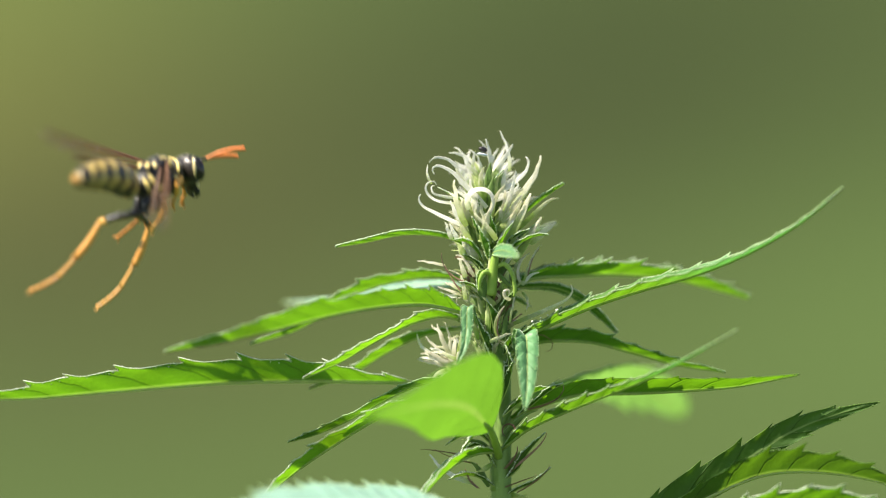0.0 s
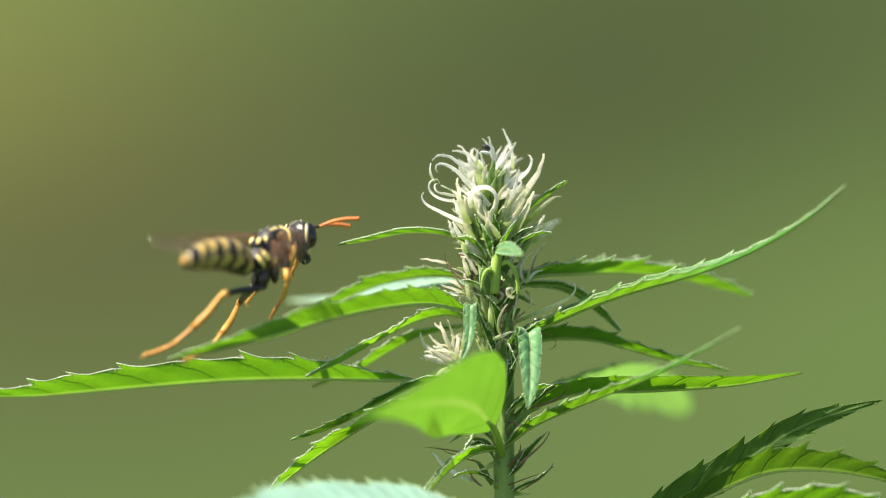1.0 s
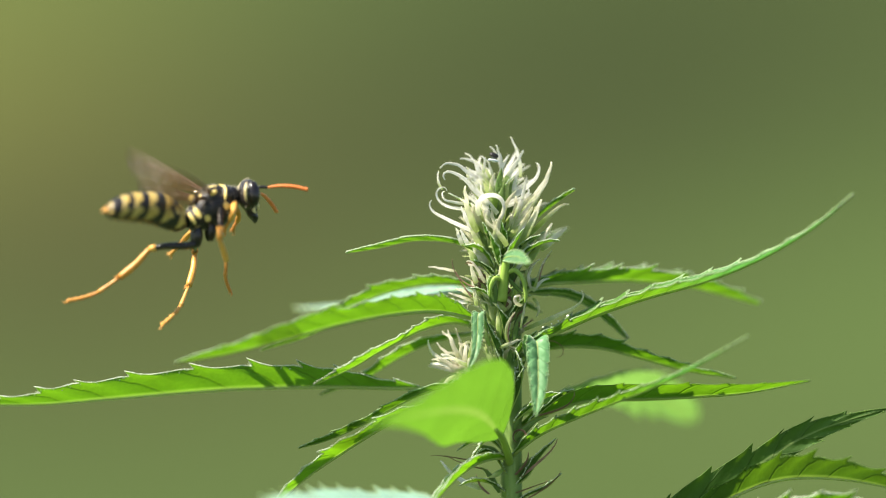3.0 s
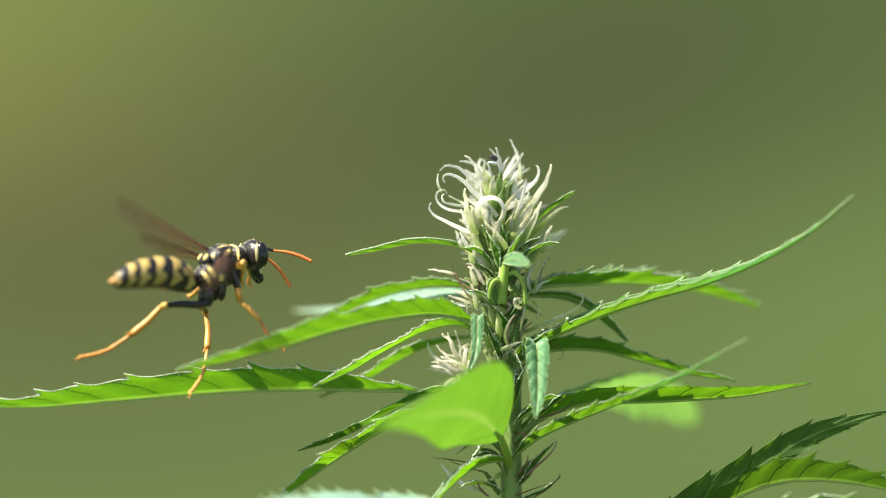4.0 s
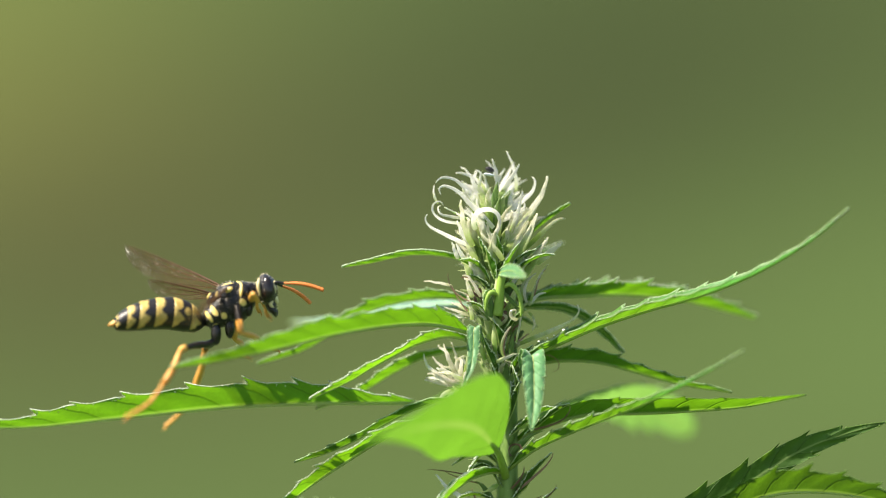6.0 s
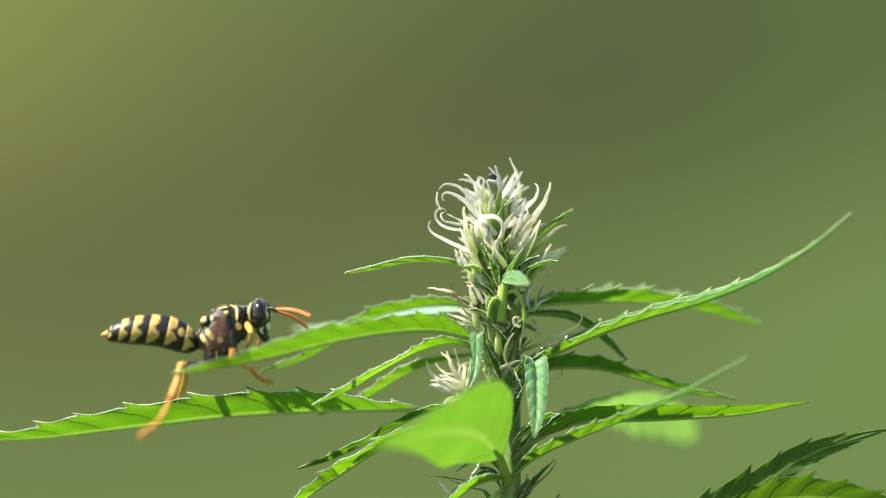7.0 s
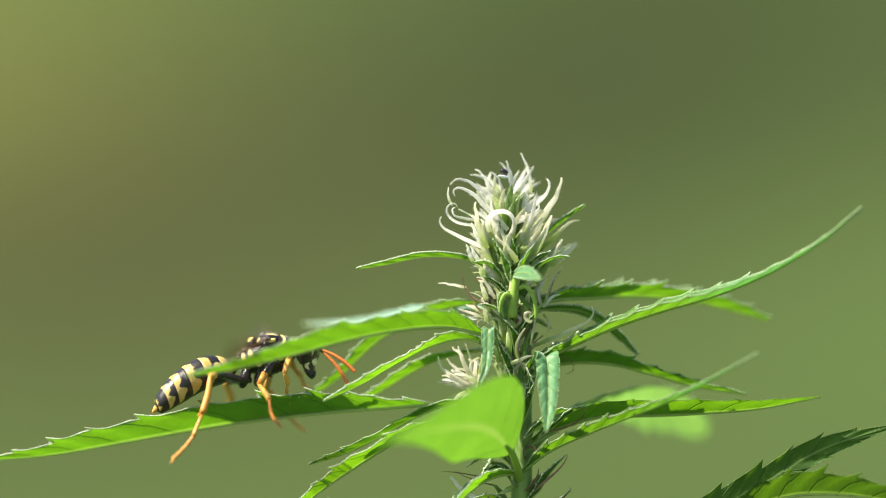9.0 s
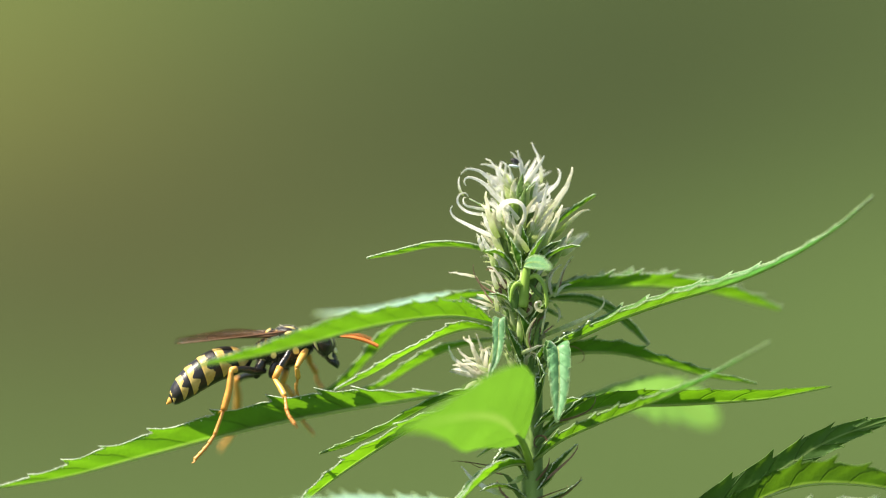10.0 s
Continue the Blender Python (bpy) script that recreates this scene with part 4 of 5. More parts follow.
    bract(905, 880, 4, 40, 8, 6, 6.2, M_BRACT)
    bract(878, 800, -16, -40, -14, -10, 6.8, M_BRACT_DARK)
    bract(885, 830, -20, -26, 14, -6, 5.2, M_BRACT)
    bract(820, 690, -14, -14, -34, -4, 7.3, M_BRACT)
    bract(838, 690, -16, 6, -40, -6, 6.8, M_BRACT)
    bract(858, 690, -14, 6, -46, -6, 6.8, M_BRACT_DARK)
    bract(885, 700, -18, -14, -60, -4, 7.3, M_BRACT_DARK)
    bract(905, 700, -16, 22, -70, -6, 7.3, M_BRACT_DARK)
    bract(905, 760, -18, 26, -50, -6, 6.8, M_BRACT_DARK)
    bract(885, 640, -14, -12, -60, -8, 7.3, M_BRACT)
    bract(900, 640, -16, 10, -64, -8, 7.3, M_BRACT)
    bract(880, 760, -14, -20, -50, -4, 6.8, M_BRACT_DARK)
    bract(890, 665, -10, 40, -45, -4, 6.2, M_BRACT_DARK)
    bract(876, 655, -12, -34, -50, -4, 6.2, M_BRACT)

    # white beads added for the bright specks and glints on the leaf stalks
    for u, v, d, r in ((1001, 557, -46, 2.6), (957, 577, -40, 1.9), (908, 523, -54, 1.8), (984, 566, -44, 1.3), (972, 571, -42, 1.2), (1003, 563, -46, 1.4)):
        bm = bmesh.new()
        bmesh.ops.create_uvsphere(bm, u_segments=10, v_segments=7, radius=r * U, matrix=Matrix.Translation(at(u, v, d)) @ Matrix.Diagonal((1.2, 1, 0.85, 1)))
        part("resin_bead", bm, M_BEAD, plant, "small white bead for a glint", origin=at(u, v, d))


build_flowers()


def build_small_insect():
    """A tiny dark insect that sits among the top styles."""
    bug = new("small_insect")
    bug.location = at(868, 278, -6)
    tagged(bug, "tiny dark insect with pale wings resting on the flower tip", "insect")
    bm = bmesh.new()
    bmesh.ops.create_uvsphere(bm, u_segments=14, v_segments=10, radius=1.0, matrix=Matrix.Translation(at(870, 273, -6)) @ pose(0, 0, 0, 0, 20, 0) @ Matrix.Diagonal((8.5 * U, 4.4 * U, 5 * U, 1)))
    part("body", bm, M_BLACK, bug, origin=at(868, 278, -6))
    for k in (-1, 1):
        bm = bmesh.new()
        bmesh.ops.create_uvsphere(bm, u_segments=12, v_segments=8, radius=1.0, matrix=Matrix.Translation(at(869, 282, -8 + 4 * k)) @ pose(0, 0, 0, 25 * k, 10, 0) @ Matrix.Diagonal((10 * U, 4 * U, 2.2 * U, 1)))
        part("wing", bm, M_LEAF_WING, bug, origin=at(868, 278, -6))


build_small_insect()
# ---- the paper wasp, built in its own space in millimetres: x to the front, z up, origin in the thorax ----
MM = 1e-3
wasp = new("paper_wasp")
tagged(wasp, "black and yellow paper wasp with orange legs and antennae", "wasp")


def lathe(bm, profile, rings=28, sides=28, uv=None, uvfun=None, squash=(1, 1), bend=0.0):
    """A round body along x. profile: (x, radius, z of the middle) in mm."""
    xs = [p[0] for p in profile]
    rows_ = []
    for i in range(rings + 1):
        x = xs[0] + (xs[-1] - xs[0]) * i / rings
        r = float(np.interp(x, xs, [p[1] for p in profile]))
        zc = float(np.interp(x, xs, [p[2] for p in profile])) + bend * x * x
        row = []
        for k in range(sides):
            w = 2 * math.pi * k / sides
            row.append(bm.verts.new(Vector((x, r * squash[0] * math.sin(w), zc + r * squash[1] * math.cos(w))) * MM))
        rows_.append(row)
    for i in range(rings):
        for k in range(sides):
            f = bm.faces.new((rows_[i][k], rows_[i][(k + 1) % sides], rows_[i + 1][(k + 1) % sides], rows_[i + 1][k]))
            if uv is not None:
                for lo, (ii, kk) in zip(f.loops, ((i, k), (i, k + 1), (i + 1, k + 1), (i + 1, k))):
                    w = 2 * math.pi * kk / sides
                    lo[uv].uv = (ii / rings, w if w <= math.pi else 2 * math.pi - w)
    bm.faces.new(rows_[0][::-1])
    bm.faces.new(rows_[-1])
    bmesh.ops.recalc_face_normals(bm, faces=bm.faces)


def smooth_profile(pts, n=24):
    return [(p.x, max(0.02, p.y), p.z) for p in spline([Vector(q) for q in pts], n)]


def ball(bm, c, r, turn=None, seg=16):
    m = Matrix.Translation(Vector(c) * MM) @ (turn or Matrix.Identity(4)) @ Matrix.Diagonal((r[0] * MM, r[1] * MM, r[2] * MM, 1))
    bmesh.ops.create_uvsphere(bm, u_segments=seg, v_segments=max(8, seg // 2), radius=1.0, matrix=m)


def down(bm, count, seed):
    """Short pale hairs scattered over a body part, as a bmesh of their own."""
    rng = random.Random(seed)
    bm.normal_update()
    spots = [(v.co.copy(), v.normal.copy()) for v in bm.verts]
    coat = bmesh.new()
    for _ in range(count):
        p, way = rng.choice(spots)
        lean = Vector((rng.uniform(-0.9, 0.1), rng.uniform(-0.4, 0.4), rng.uniform(-0.4, 0.5)))
        jit = Vector((rng.uniform(-1, 1), rng.uniform(-1, 1), rng.uniform(-1, 1))) * 0.07 * MM
        hair(coat, p + jit - way * 0.05 * MM, (way + lean).normalized(), rng.uniform(0.14, 0.3) * MM, 0.014 * MM)
    return coat


def build_thorax():
    bm = bmesh.new()
    ball(bm, (0.25, 0, 0.75), (1.45, 1.25, 1.2), pose(0, 0, 0, 0, 6, 0), 24)
    ball(bm, (1.55, 0, 0.25), (0.75, 1.3, 0.95), pose(0, 0, 0, 0, 15, 0), 20)
    ball(bm, (0.1, 0, -0.75), (1.2, 1.25, 1.05), None, 20)
    ball(bm, (-1.85, 0, 0.05), (0.95, 1.2, 1.05), pose(0, 0, 0, 0, -25, 0), 20)
    lathe(bm, smooth_profile([(-2.75, 0.35, -0.35), (-2.45, 0.85, -0.2), (-1.9, 1.15, 0.0), (-1.0, 1.5, 0.0), (0.0, 1.55, -0.05), (1.0, 1.42, -0.1), (1.8, 1.1, -0.05), (2.3, 0.8, 0.0), (2.7, 0.35, 0.05)]), 40, 36, squash=(0.88, 1.0))
    coat = down(bm, 1500, 5)
    ob = part("thorax", bm, M_CHITIN, wasp, "glossy black thorax with yellow marks")
    part("down", coat, M_DOWN, ob, "short pale hairs")
    bm = bmesh.new()
    ball(bm, (-1.15, 0, 1.42), (0.62, 0.95, 0.42), pose(0, 0, 0, 0, -28, 0))
    part("scutellum", bm, M_BLACK, ob)
    for y in (-1, 1):
        bm = bmesh.new()
        ball(bm, (-1.2, 0.48 * y, 1.72), (0.34, 0.26, 0.14), pose(0, 0, 0, 0, -28, 0))
        part("scutellum_mark", bm, M_YELLOW, ob)
        bm = bmesh.new()
        ball(bm, (0.55, 1.28 * y, 1.2), (0.36, 0.16, 0.2))
        part("tegula", bm, M_YELLOW, ob, "yellow wing scale")
        bm = bmesh.new()
        tube(bm, spline([Vector((1.55, 0.25 * y, 1.38)) * MM, Vector((1.7, 0.95 * y, 0.95)) * MM, Vector((1.3, 1.38 * y, 0.45)) * MM, Vector((1.0, 1.5 * y, 0.1)) * MM], 12), [0.05 * MM, 0.11 * MM, 0.13 * MM, 0.05 * MM], 8)
        part("collar", bm, M_YELLOW, ob, "yellow collar stripe")
        for x, z, a, b, c in ((-2.6, -1.35, 0.46, 0.42, 1.0), (-1.3, -1.6, 0.42, 0.4, 0.95), (1.0, -1.15, 0.4, 0.36, 0.7)):
            bm = bmesh.new()
            ball(bm, (x, 0.55 * y, z), (a, b, c), pose(0, 0, 0, 0, 35, 0))
            part("coxa", bm, M_BLACK, ob)
    return ob


PETIOLE = Vector((-2.7, 0, -0.4)) * MM
NECK = Vector((2.62, 0, -0.2)) * MM


def build_abdomen():
    """Six overlapping plates along +x, from the waist to the sting end."""
    root = None
    cuts = [0.4, 1.75, 3.4, 5.0, 6.4, 7.4, 8.25]
    shape = [(0.0, 0.16), (0.4, 0.24), (0.8, 0.74), (1.3, 1.18), (2.2, 1.46), (3.4, 1.53), (4.8, 1.48), (5.8, 1.42), (6.6, 1.31), (7.4, 1.12), (8.0, 0.88), (8.3, 0.66), (8.5, 0.40), (8.7, 0.2), (9.0, 0.05)]
    sx, sr = [p[0] for p in shape], [p[1] for p in shape]
    body = lambda x: float(np.interp(x, sx, sr))
    zc = lambda x: 0.30 * math.sin(math.pi * min(1, x / 5.5)) * 0.4 - 0.012 * x * x + 0.8 * math.sin(math.pi * min(1, x / 9.3))
    bm = bmesh.new()
    lathe(bm, [(x, max(0.03, body(x) - 0.06), zc(x)) for x in np.linspace(0, 9.0, 40)], 44, 24, squash=(0.86, 0.93))
    root = part("abdomen", bm, M_BLACK, wasp, "striped spindle-shaped abdomen")
    for k in range(6):
        a, b = cuts[k], cuts[k + 1] + 0.12
        prof = []
        for i in range(15):
            x = a + (b - a) * i / 14
            r = body(x) + 0.05 * (i / 14) ** 0.5 - (0.03 if i == 0 else 0)
            prof.append((x, max(0.05, r - (0.10 if i == 14 else 0)), zc(x)))
        bm = bmesh.new()
        uv = bm.loops.layers.uv.new("band")
        lathe(bm, prof, 20, 40, uv=uv, squash=(0.86, 0.93))
        part("plate", bm, (M_BANDS_FIRST, M_BANDS_SPOT, M_BANDS, M_BANDS, M_BANDS, M_BANDS_LAST)[k], root)
    bm = bmesh.new()
    lathe(bm, smooth_profile([(8.2, 0.42, zc(8.2)), (8.45, 0.34, zc(8.45)), (8.75, 0.2, zc(8.75)), (9.0, 0.03, zc(9.0))]), 10, 14)
    part("tail_tip", bm, M_ORANGE, root, "pale orange tail tip")
    return root


def build_head():
    """Head, its origin at the neck; the face looks to +x, the jaws hang down."""
    bm = bmesh.new()
    ball(bm, (0.92, 0, -0.15), (1.02, 1.72, 1.55), pose(0, 0, 0, 0, -8, 0), 28)
    ball(bm, (1.2, 0, -1.45), (0.56, 0.85, 1.0), pose(0, 0, 0, 0, -14, 0), 20)
    ball(bm, (0.2, 0, -0.1), (0.4, 0.5, 0.5))
    coat = down(bm, 500, 6)
    head = part("head", bm, M_BLACK, wasp, "black head with yellow face marks")
    part("down", coat, M_DOWN, head, "short pale hairs")
    for y in (-1, 1):
        bm = bmesh.new()
        ball(bm, (1.16, 1.24 * y, 0.02), (0.62, 0.58, 1.2), pose(0, 0, 0, 8 * y, -6, 8 * y), 20)
        part("eye", bm, M_EYE, head, "dark glossy compound eye")
        bm = bmesh.new()
        tube(bm, spline([Vector((0.42, 1.45 * y, 1.05)) * MM, Vector((0.30, 1.70 * y, 0.3)) * MM, Vector((0.42, 1.55 * y, -0.7)) * MM], 10), [0.06 * MM, 0.16 * MM, 0.16 * MM, 0.05 * MM], 8)
        part("temple_stripe", bm, M_CREAM, head, "pale yellow stripe behind the eye")
        bm = bmesh.new()
        tube(bm, spline([Vector((1.3, 0.55 * y, -1.9)) * MM, Vector((1.58, 0.5 * y, -2.35)) * MM, Vector((1.62, 0.12 * y, -2.75)) * MM], 8), [0.34 * MM, 0.28 * MM, 0.08 * MM], 8)
        part("mandible", bm, M_BLACK, head)
        bm = bmesh.new()
        tube(bm, spline([Vector((1.66, 0.92 * y, 0.42)) * MM, Vector((1.80, 0.74 * y, 0.0)) * MM, Vector((1.76, 0.76 * y, -0.6)) * MM], 8), [0.06 * MM, 0.17 * MM, 0.05 * MM], 8)
        part("eye_margin", bm, M_CREAM, head)
        bm = bmesh.new()
        tube(bm, spline([Vector((1.62, 0.62 * y, -0.95)) * MM, Vector((1.30, 0.84 * y, -1.45)) * MM, Vector((1.55, 0.66 * y, -1.95)) * MM], 10), [0.08 * MM, 0.20 * MM, 0.17 * MM, 0.06 * MM], 8)
        part("cheek_mark", bm, M_CREAM, head)
    bm = bmesh.new()
    ball(bm, (1.74, 0, -1.0), (0.22, 0.6, 0.52), pose(0, 0, 0, 0, -14, 0))
    part("face_plate", bm, M_CREAM, head, "yellow face plate")
    bm = bmesh.new()
    ball(bm, (1.72, 0, 0.55), (0.14, 0.7, 0.16))
    part("brow_stripe", bm, M_CREAM, head)
    for ob in [head] + list(head.children):
        ob.data.transform(Matrix.Scale(0.92, 4))
    return head


def build_antenna():
    """Along +x from its socket: dark basal joint, then a rusty club of rings."""
    bm = bmesh.new()
    tube(bm, spline([Vector((0, 0, 0)), Vector((0.5, 0, 0.12)) * MM, Vector((1.05, 0, 0.1)) * MM], 8), [0.10 * MM, 0.15 * MM, 0.12 * MM], 8)
    root = part("antenna", bm, M_BLACK, wasp, "slender antenna")
    line = spline([Vector((1.0, 0, 0.1)) * MM, Vector((2.2, 0, 0.26)) * MM, Vector((3.4, 0, 0.22)) * MM, Vector((4.6, 0, 0.0)) * MM], 33)
    bm = bmesh.new()
    tube(bm, line, [0.095 * MM * (1.0 if k % 3 else 0.88) * (1 + 0.9 * math.sin(math.pi * min(0.62, k / 44))) for k in range(34)], 10)
    part("flagellum", bm, M_RUST, root, "rust-orange ringed antenna club")
    return root


def build_leg(kind, femur, shin, black=True):
    """Thigh along +x from the hip, shin under it along +x from the knee. Lengths in units."""
    fl, sl = femur * U, shin * U
    thick = {"hind": 1.18, "mid": 1.0, "front": 0.95}[kind]
    bm = bmesh.new()
    thigh = {"hind": 1.08, "mid": 1.1, "front": 1.05}[kind]
    tube(bm, spline([Vector((-0.05 * fl, 0, 0)), Vector((0.2 * fl, 0, -0.02 * fl)), Vector((0.6 * fl, 0, 0.02 * fl)), Vector((fl, 0, 0))], 14),
         [r * MM * thigh for r in (0.26, 0.29, 0.31, 0.31, 0.28, 0.24, 0.20)], 10)
    leg = part("leg", bm, M_BLACK if black else M_ORANGE, wasp, kind + (" leg with black thigh and orange shin" if black else " leg, orange"))
    if kind != "front":
        bm = bmesh.new()
        f = 0.86 if kind == "hind" else 0.58
        tube(bm, [Vector((x * fl, 0, 0.02 * fl * (1.0 - x) * 2)) for x in (f, 0.5 + f / 2, 1.01)], [r * MM * thigh for r in (0.30, 0.28, 0.225)], 10)
        part("knee", bm, M_ORANGE, leg, "orange knee end of the thigh")
    a, bow = 0.42 * sl, 0.20 if kind == "hind" else 0.10
    bm = bmesh.new()
    tube(bm, spline([Vector((0, 0, 0)), Vector((0.5 * a, 0, 0.7 * bow * a)), Vector((a, 0, bow * a))], 12), [r * MM * thick for r in (0.16, 0.23, 0.25, 0.27, 0.24)], 10)
    for y in (-1, 1):
        tube(bm, [Vector((a * 0.97, 0.1 * MM * y, (bow - 0.02) * a)), Vector((a * 1.12, 0.25 * MM * y, (bow - 0.10) * a))], [0.07 * MM, 0.015 * MM], 6)
    tibia = part("shin", bm, M_ORANGE, leg)
    # foot joints
    p, q = Vector((a, 0, bow * a)), Vector((sl, 0, 0))
    n = 5
    marks = [0, 0.46, 0.64, 0.78, 0.88, 1.0]
    bm = bmesh.new()
    for k in range(n):
        s, e = p.lerp(q, marks[k]), p.lerp(q, marks[k + 1])
        sag = Vector((0, 0, (0.05 if kind == "hind" else -0.05) * sl))
        s, e = s + sag * math.sin(math.pi * marks[k]), e + sag * math.sin(math.pi * marks[k + 1])
        tube(bm, spline([s, s.lerp(e, 0.6), e], 6), [r * MM * thick for r in (0.12, 0.14, 0.18)], 8)
    for y in (-1, 1):
        tube(bm, spline([q, q + Vector((0.25, 0.2 * y, 0.05)) * MM, q + Vector((0.42, 0.25 * y, -0.15)) * MM], 5), [0.10 * MM, 0.07 * MM, 0.02 * MM], 6)
    foot = part("foot", bm, M_FOOT, leg)
    foot.parent = tibia
    return leg, tibia


def build_wing(length, width, kind):
    """Membrane in the xy plane along +x from the root, the front edge at +y, with raised veins."""
    n, m = 26, 8
    bm = bmesh.new()
    uv = bm.loops.layers.uv.new("wing")
    lead = lambda s: width * 0.16 * math.sin(math.pi * min(1, s * 1.02)) ** 0.7
    trail = lambda s: -width * (0.10 + 0.92 * math.sin(math.pi * min(1, s ** 1.25 * 0.90 + 0.02)) ** 0.9) * (1 - max(0, (s - 0.9) / 0.1) ** 2 * 0.75)
    grid = []
    for i in range(n + 1):
        s = i / n
        row = []
        for k in range(m + 1):
            f = k / m
            y = lead(s) + (trail(s) - lead(s)) * f
            z = 0.10 * math.sin(s * 9 + f * 7) * f + 0.16 * math.sin(math.pi * s) * (1 - f) * 0.6
            row.append(bm.verts.new(Vector((s * length, y, z)) * MM))
        grid.append(row)
    for i in range(n):
        for k in range(m):
            f = bm.faces.new((grid[i][k], grid[i + 1][k], grid[i + 1][k + 1], grid[i][k + 1]))
            for lo, (ii, kk) in zip(f.loops, ((i, k), (i + 1, k), (i + 1, k + 1), (i, k + 1))):
                lo[uv].uv = (ii / n, kk / m)
    wing = part(kind, bm, M_WING, wasp, "clear amber wing with brown veins")
    place = lambda s, f: (lambda y: Vector((s * length, y, 0.10 * math.sin(s * 9 + f * 7) * f + 0.16 * math.sin(math.pi * s) * (1 - f) * 0.6 + 0.01)) * MM)(lead(s) + (trail(s) - lead(s)) * f)
    bm = bmesh.new()
    for r, *pts in [(0.13, (0.0, 0.0), (0.3, 0.0), (0.6, 0.0), (0.85, 0.0), (0.97, 0.15)), (0.09, (0.0, 0.3), (0.2, 0.28), (0.45, 0.26), (0.7, 0.30)), (0.05, (0.2, 0.28), (0.4, 0.5), (0.6, 0.62), (0.8, 0.7)),
                    (0.05, (0.0, 0.5), (0.2, 0.75), (0.4, 0.92)), (0.04, (0.62, 0.0), (0.66, 0.28), (0.7, 0.5), (0.72, 0.66)), (0.04, (0.45, 0.26), (0.5, 0.55)), (0.04, (0.7, 0.3), (0.85, 0.3), (0.93, 0.15))]:
        tube(bm, spline([place(*q) for q in pts], 10), [r * MM * 0.8, r * MM * 0.6, r * MM * 0.4], 6)
    part("vein", bm, M_VEIN, wing)
    return wing


thorax = build_thorax()
abdomen = build_abdomen()
head = build_head()
antennae = [build_antenna(), build_antenna()]
LEG_SIZE = {"hind": (78, 170), "mid": (58, 110), "front": (42, 62)}
legs = {}
for side in ("near", "far"):
    for kind in ("hind", "mid", "front"):
        legs[side, kind] = build_leg(kind, *LEG_SIZE[kind], black=kind != "front")
wings = {}
for side in ("near", "far"):
    wings[side, "fore"] = build_wing(10.0, 2.2, "forewing")
    wings[side, "hind"] = build_wing(6.6, 1.7, "hindwing")

# Stances of the wasp on the sheet, as it stands before the camera at that second: neck, waist, tail tip, jaws,
# tips of the two antennae, tips of the near and far wings.
STANCE = []


def stance(t, neck, waist, tail, jaws, antenna, antenna_2, wing, wing_2):
    STANCE.append((t, neck, waist, tail, jaws, antenna, antenna_2, wing, wing_2))


stance(0.0, (318, 304), (245, 345), (132, 325), (352, 345), (452, 256), (420, 275), (305, 400), (66, 228))
stance(0.5, (457, 478), (388, 550), (267, 547), (483, 520), (585, 440), (555, 455), (600, 455), (285, 440))
stance(1.0, (517, 420), (448, 480), (322, 467), (547, 465), (649, 384), (620, 400), (550, 420), (250, 425))
stance(1.5, (478, 340), (405, 400), (277, 383), (512, 385), (613, 300), (580, 315), (490, 375), (270, 325))
stance(2.0, (405, 292), (328, 362), (185, 346), (443, 347), (543, 272), (470, 318), (405, 350), (225, 232))
stance(2.5, (400, 285), (312, 340), (165, 311), (435, 340), (533, 270), (460, 318), (340, 335), (146, 209))
stance(2.7, (410, 300), (320, 356), (170, 325), (446, 352), (545, 285), (475, 330), (250, 250), (180, 215))
stance(3.8, (428, 450), (350, 510), (195, 495), (458, 495), (560, 455), (500, 490), (500, 440), (280, 380))
stance(4.0, (430, 455), (355, 507), (198, 502), (462, 498), (569, 468), (514, 510), (400, 485), (185, 340))
stance(4.5, (422, 440), (343, 500), (187, 485), (448, 492), (557, 436), (490, 460), (545, 470), (280, 385))
stance(5.0, (445, 460), (366, 522), (203, 518), (484, 508), (584, 453), (525, 475), (470, 500), (548, 405))
stance(5.5, (452, 488), (366, 553), (193, 557), (485, 535), (581, 492), (546, 515), (230, 480), (192, 437))
stance(6.2, (455, 520), (365, 580), (190, 580), (488, 560), (580, 520), (550, 545), (400, 560), (230, 430))
stance(6.8, (450, 530), (360, 585), (185, 545), (482, 572), (555, 535), (545, 560), (300, 480), (260, 500))
stance(7.0, (440, 552), (357, 610), (172, 594), (470, 600), (553, 560), (545, 582), (400, 600), (425, 528))
stance(7.5, (445, 576), (352, 626), (175, 662), (478, 630), (537, 658), (533, 640), (225, 565), (250, 508))
stance(8.0, (495, 605), (398, 642), (233, 696), (527, 658), (562, 700), (583, 690), (440, 625), (395, 590))
stance(8.5, (512, 616), (414, 652), (264, 728), (541, 670), (590, 697), (588, 660), (285, 545), (265, 500))
stance(9.0, (526, 614), (425, 643), (282, 727), (558, 672), (641, 666), (618, 683), (425, 610), (460, 590))
stance(9.5, (556, 604), (446, 629), (284, 688), (583, 662), (649, 632), (646, 667), (405, 545), (400, 498))
stance(10.0, (562, 604), (448, 627), (300, 716), (601, 650), (674, 614), (660, 605), (301, 610), (296, 604))
STANCE.sort()


def between(t, du, dv):
    """A stance half-way on, moved off the even line by (du, dv)."""
    a = max(s for s in STANCE if s[0] < t)
    b = min(s for s in STANCE if s[0] > t)
    f = (t - a[0]) / (b[0] - a[0])
    STANCE.append((t,) + tuple((p[0] + (q[0] - p[0]) * f + du, p[1] + (q[1] - p[1]) * f + dv) for p, q in zip(a[1:], b[1:])))
    STANCE.sort()


between(0.25, -2, 36)
between(0.75, 14, 24)
between(1.25, 12, -2)
between(7.75, -12, 6)
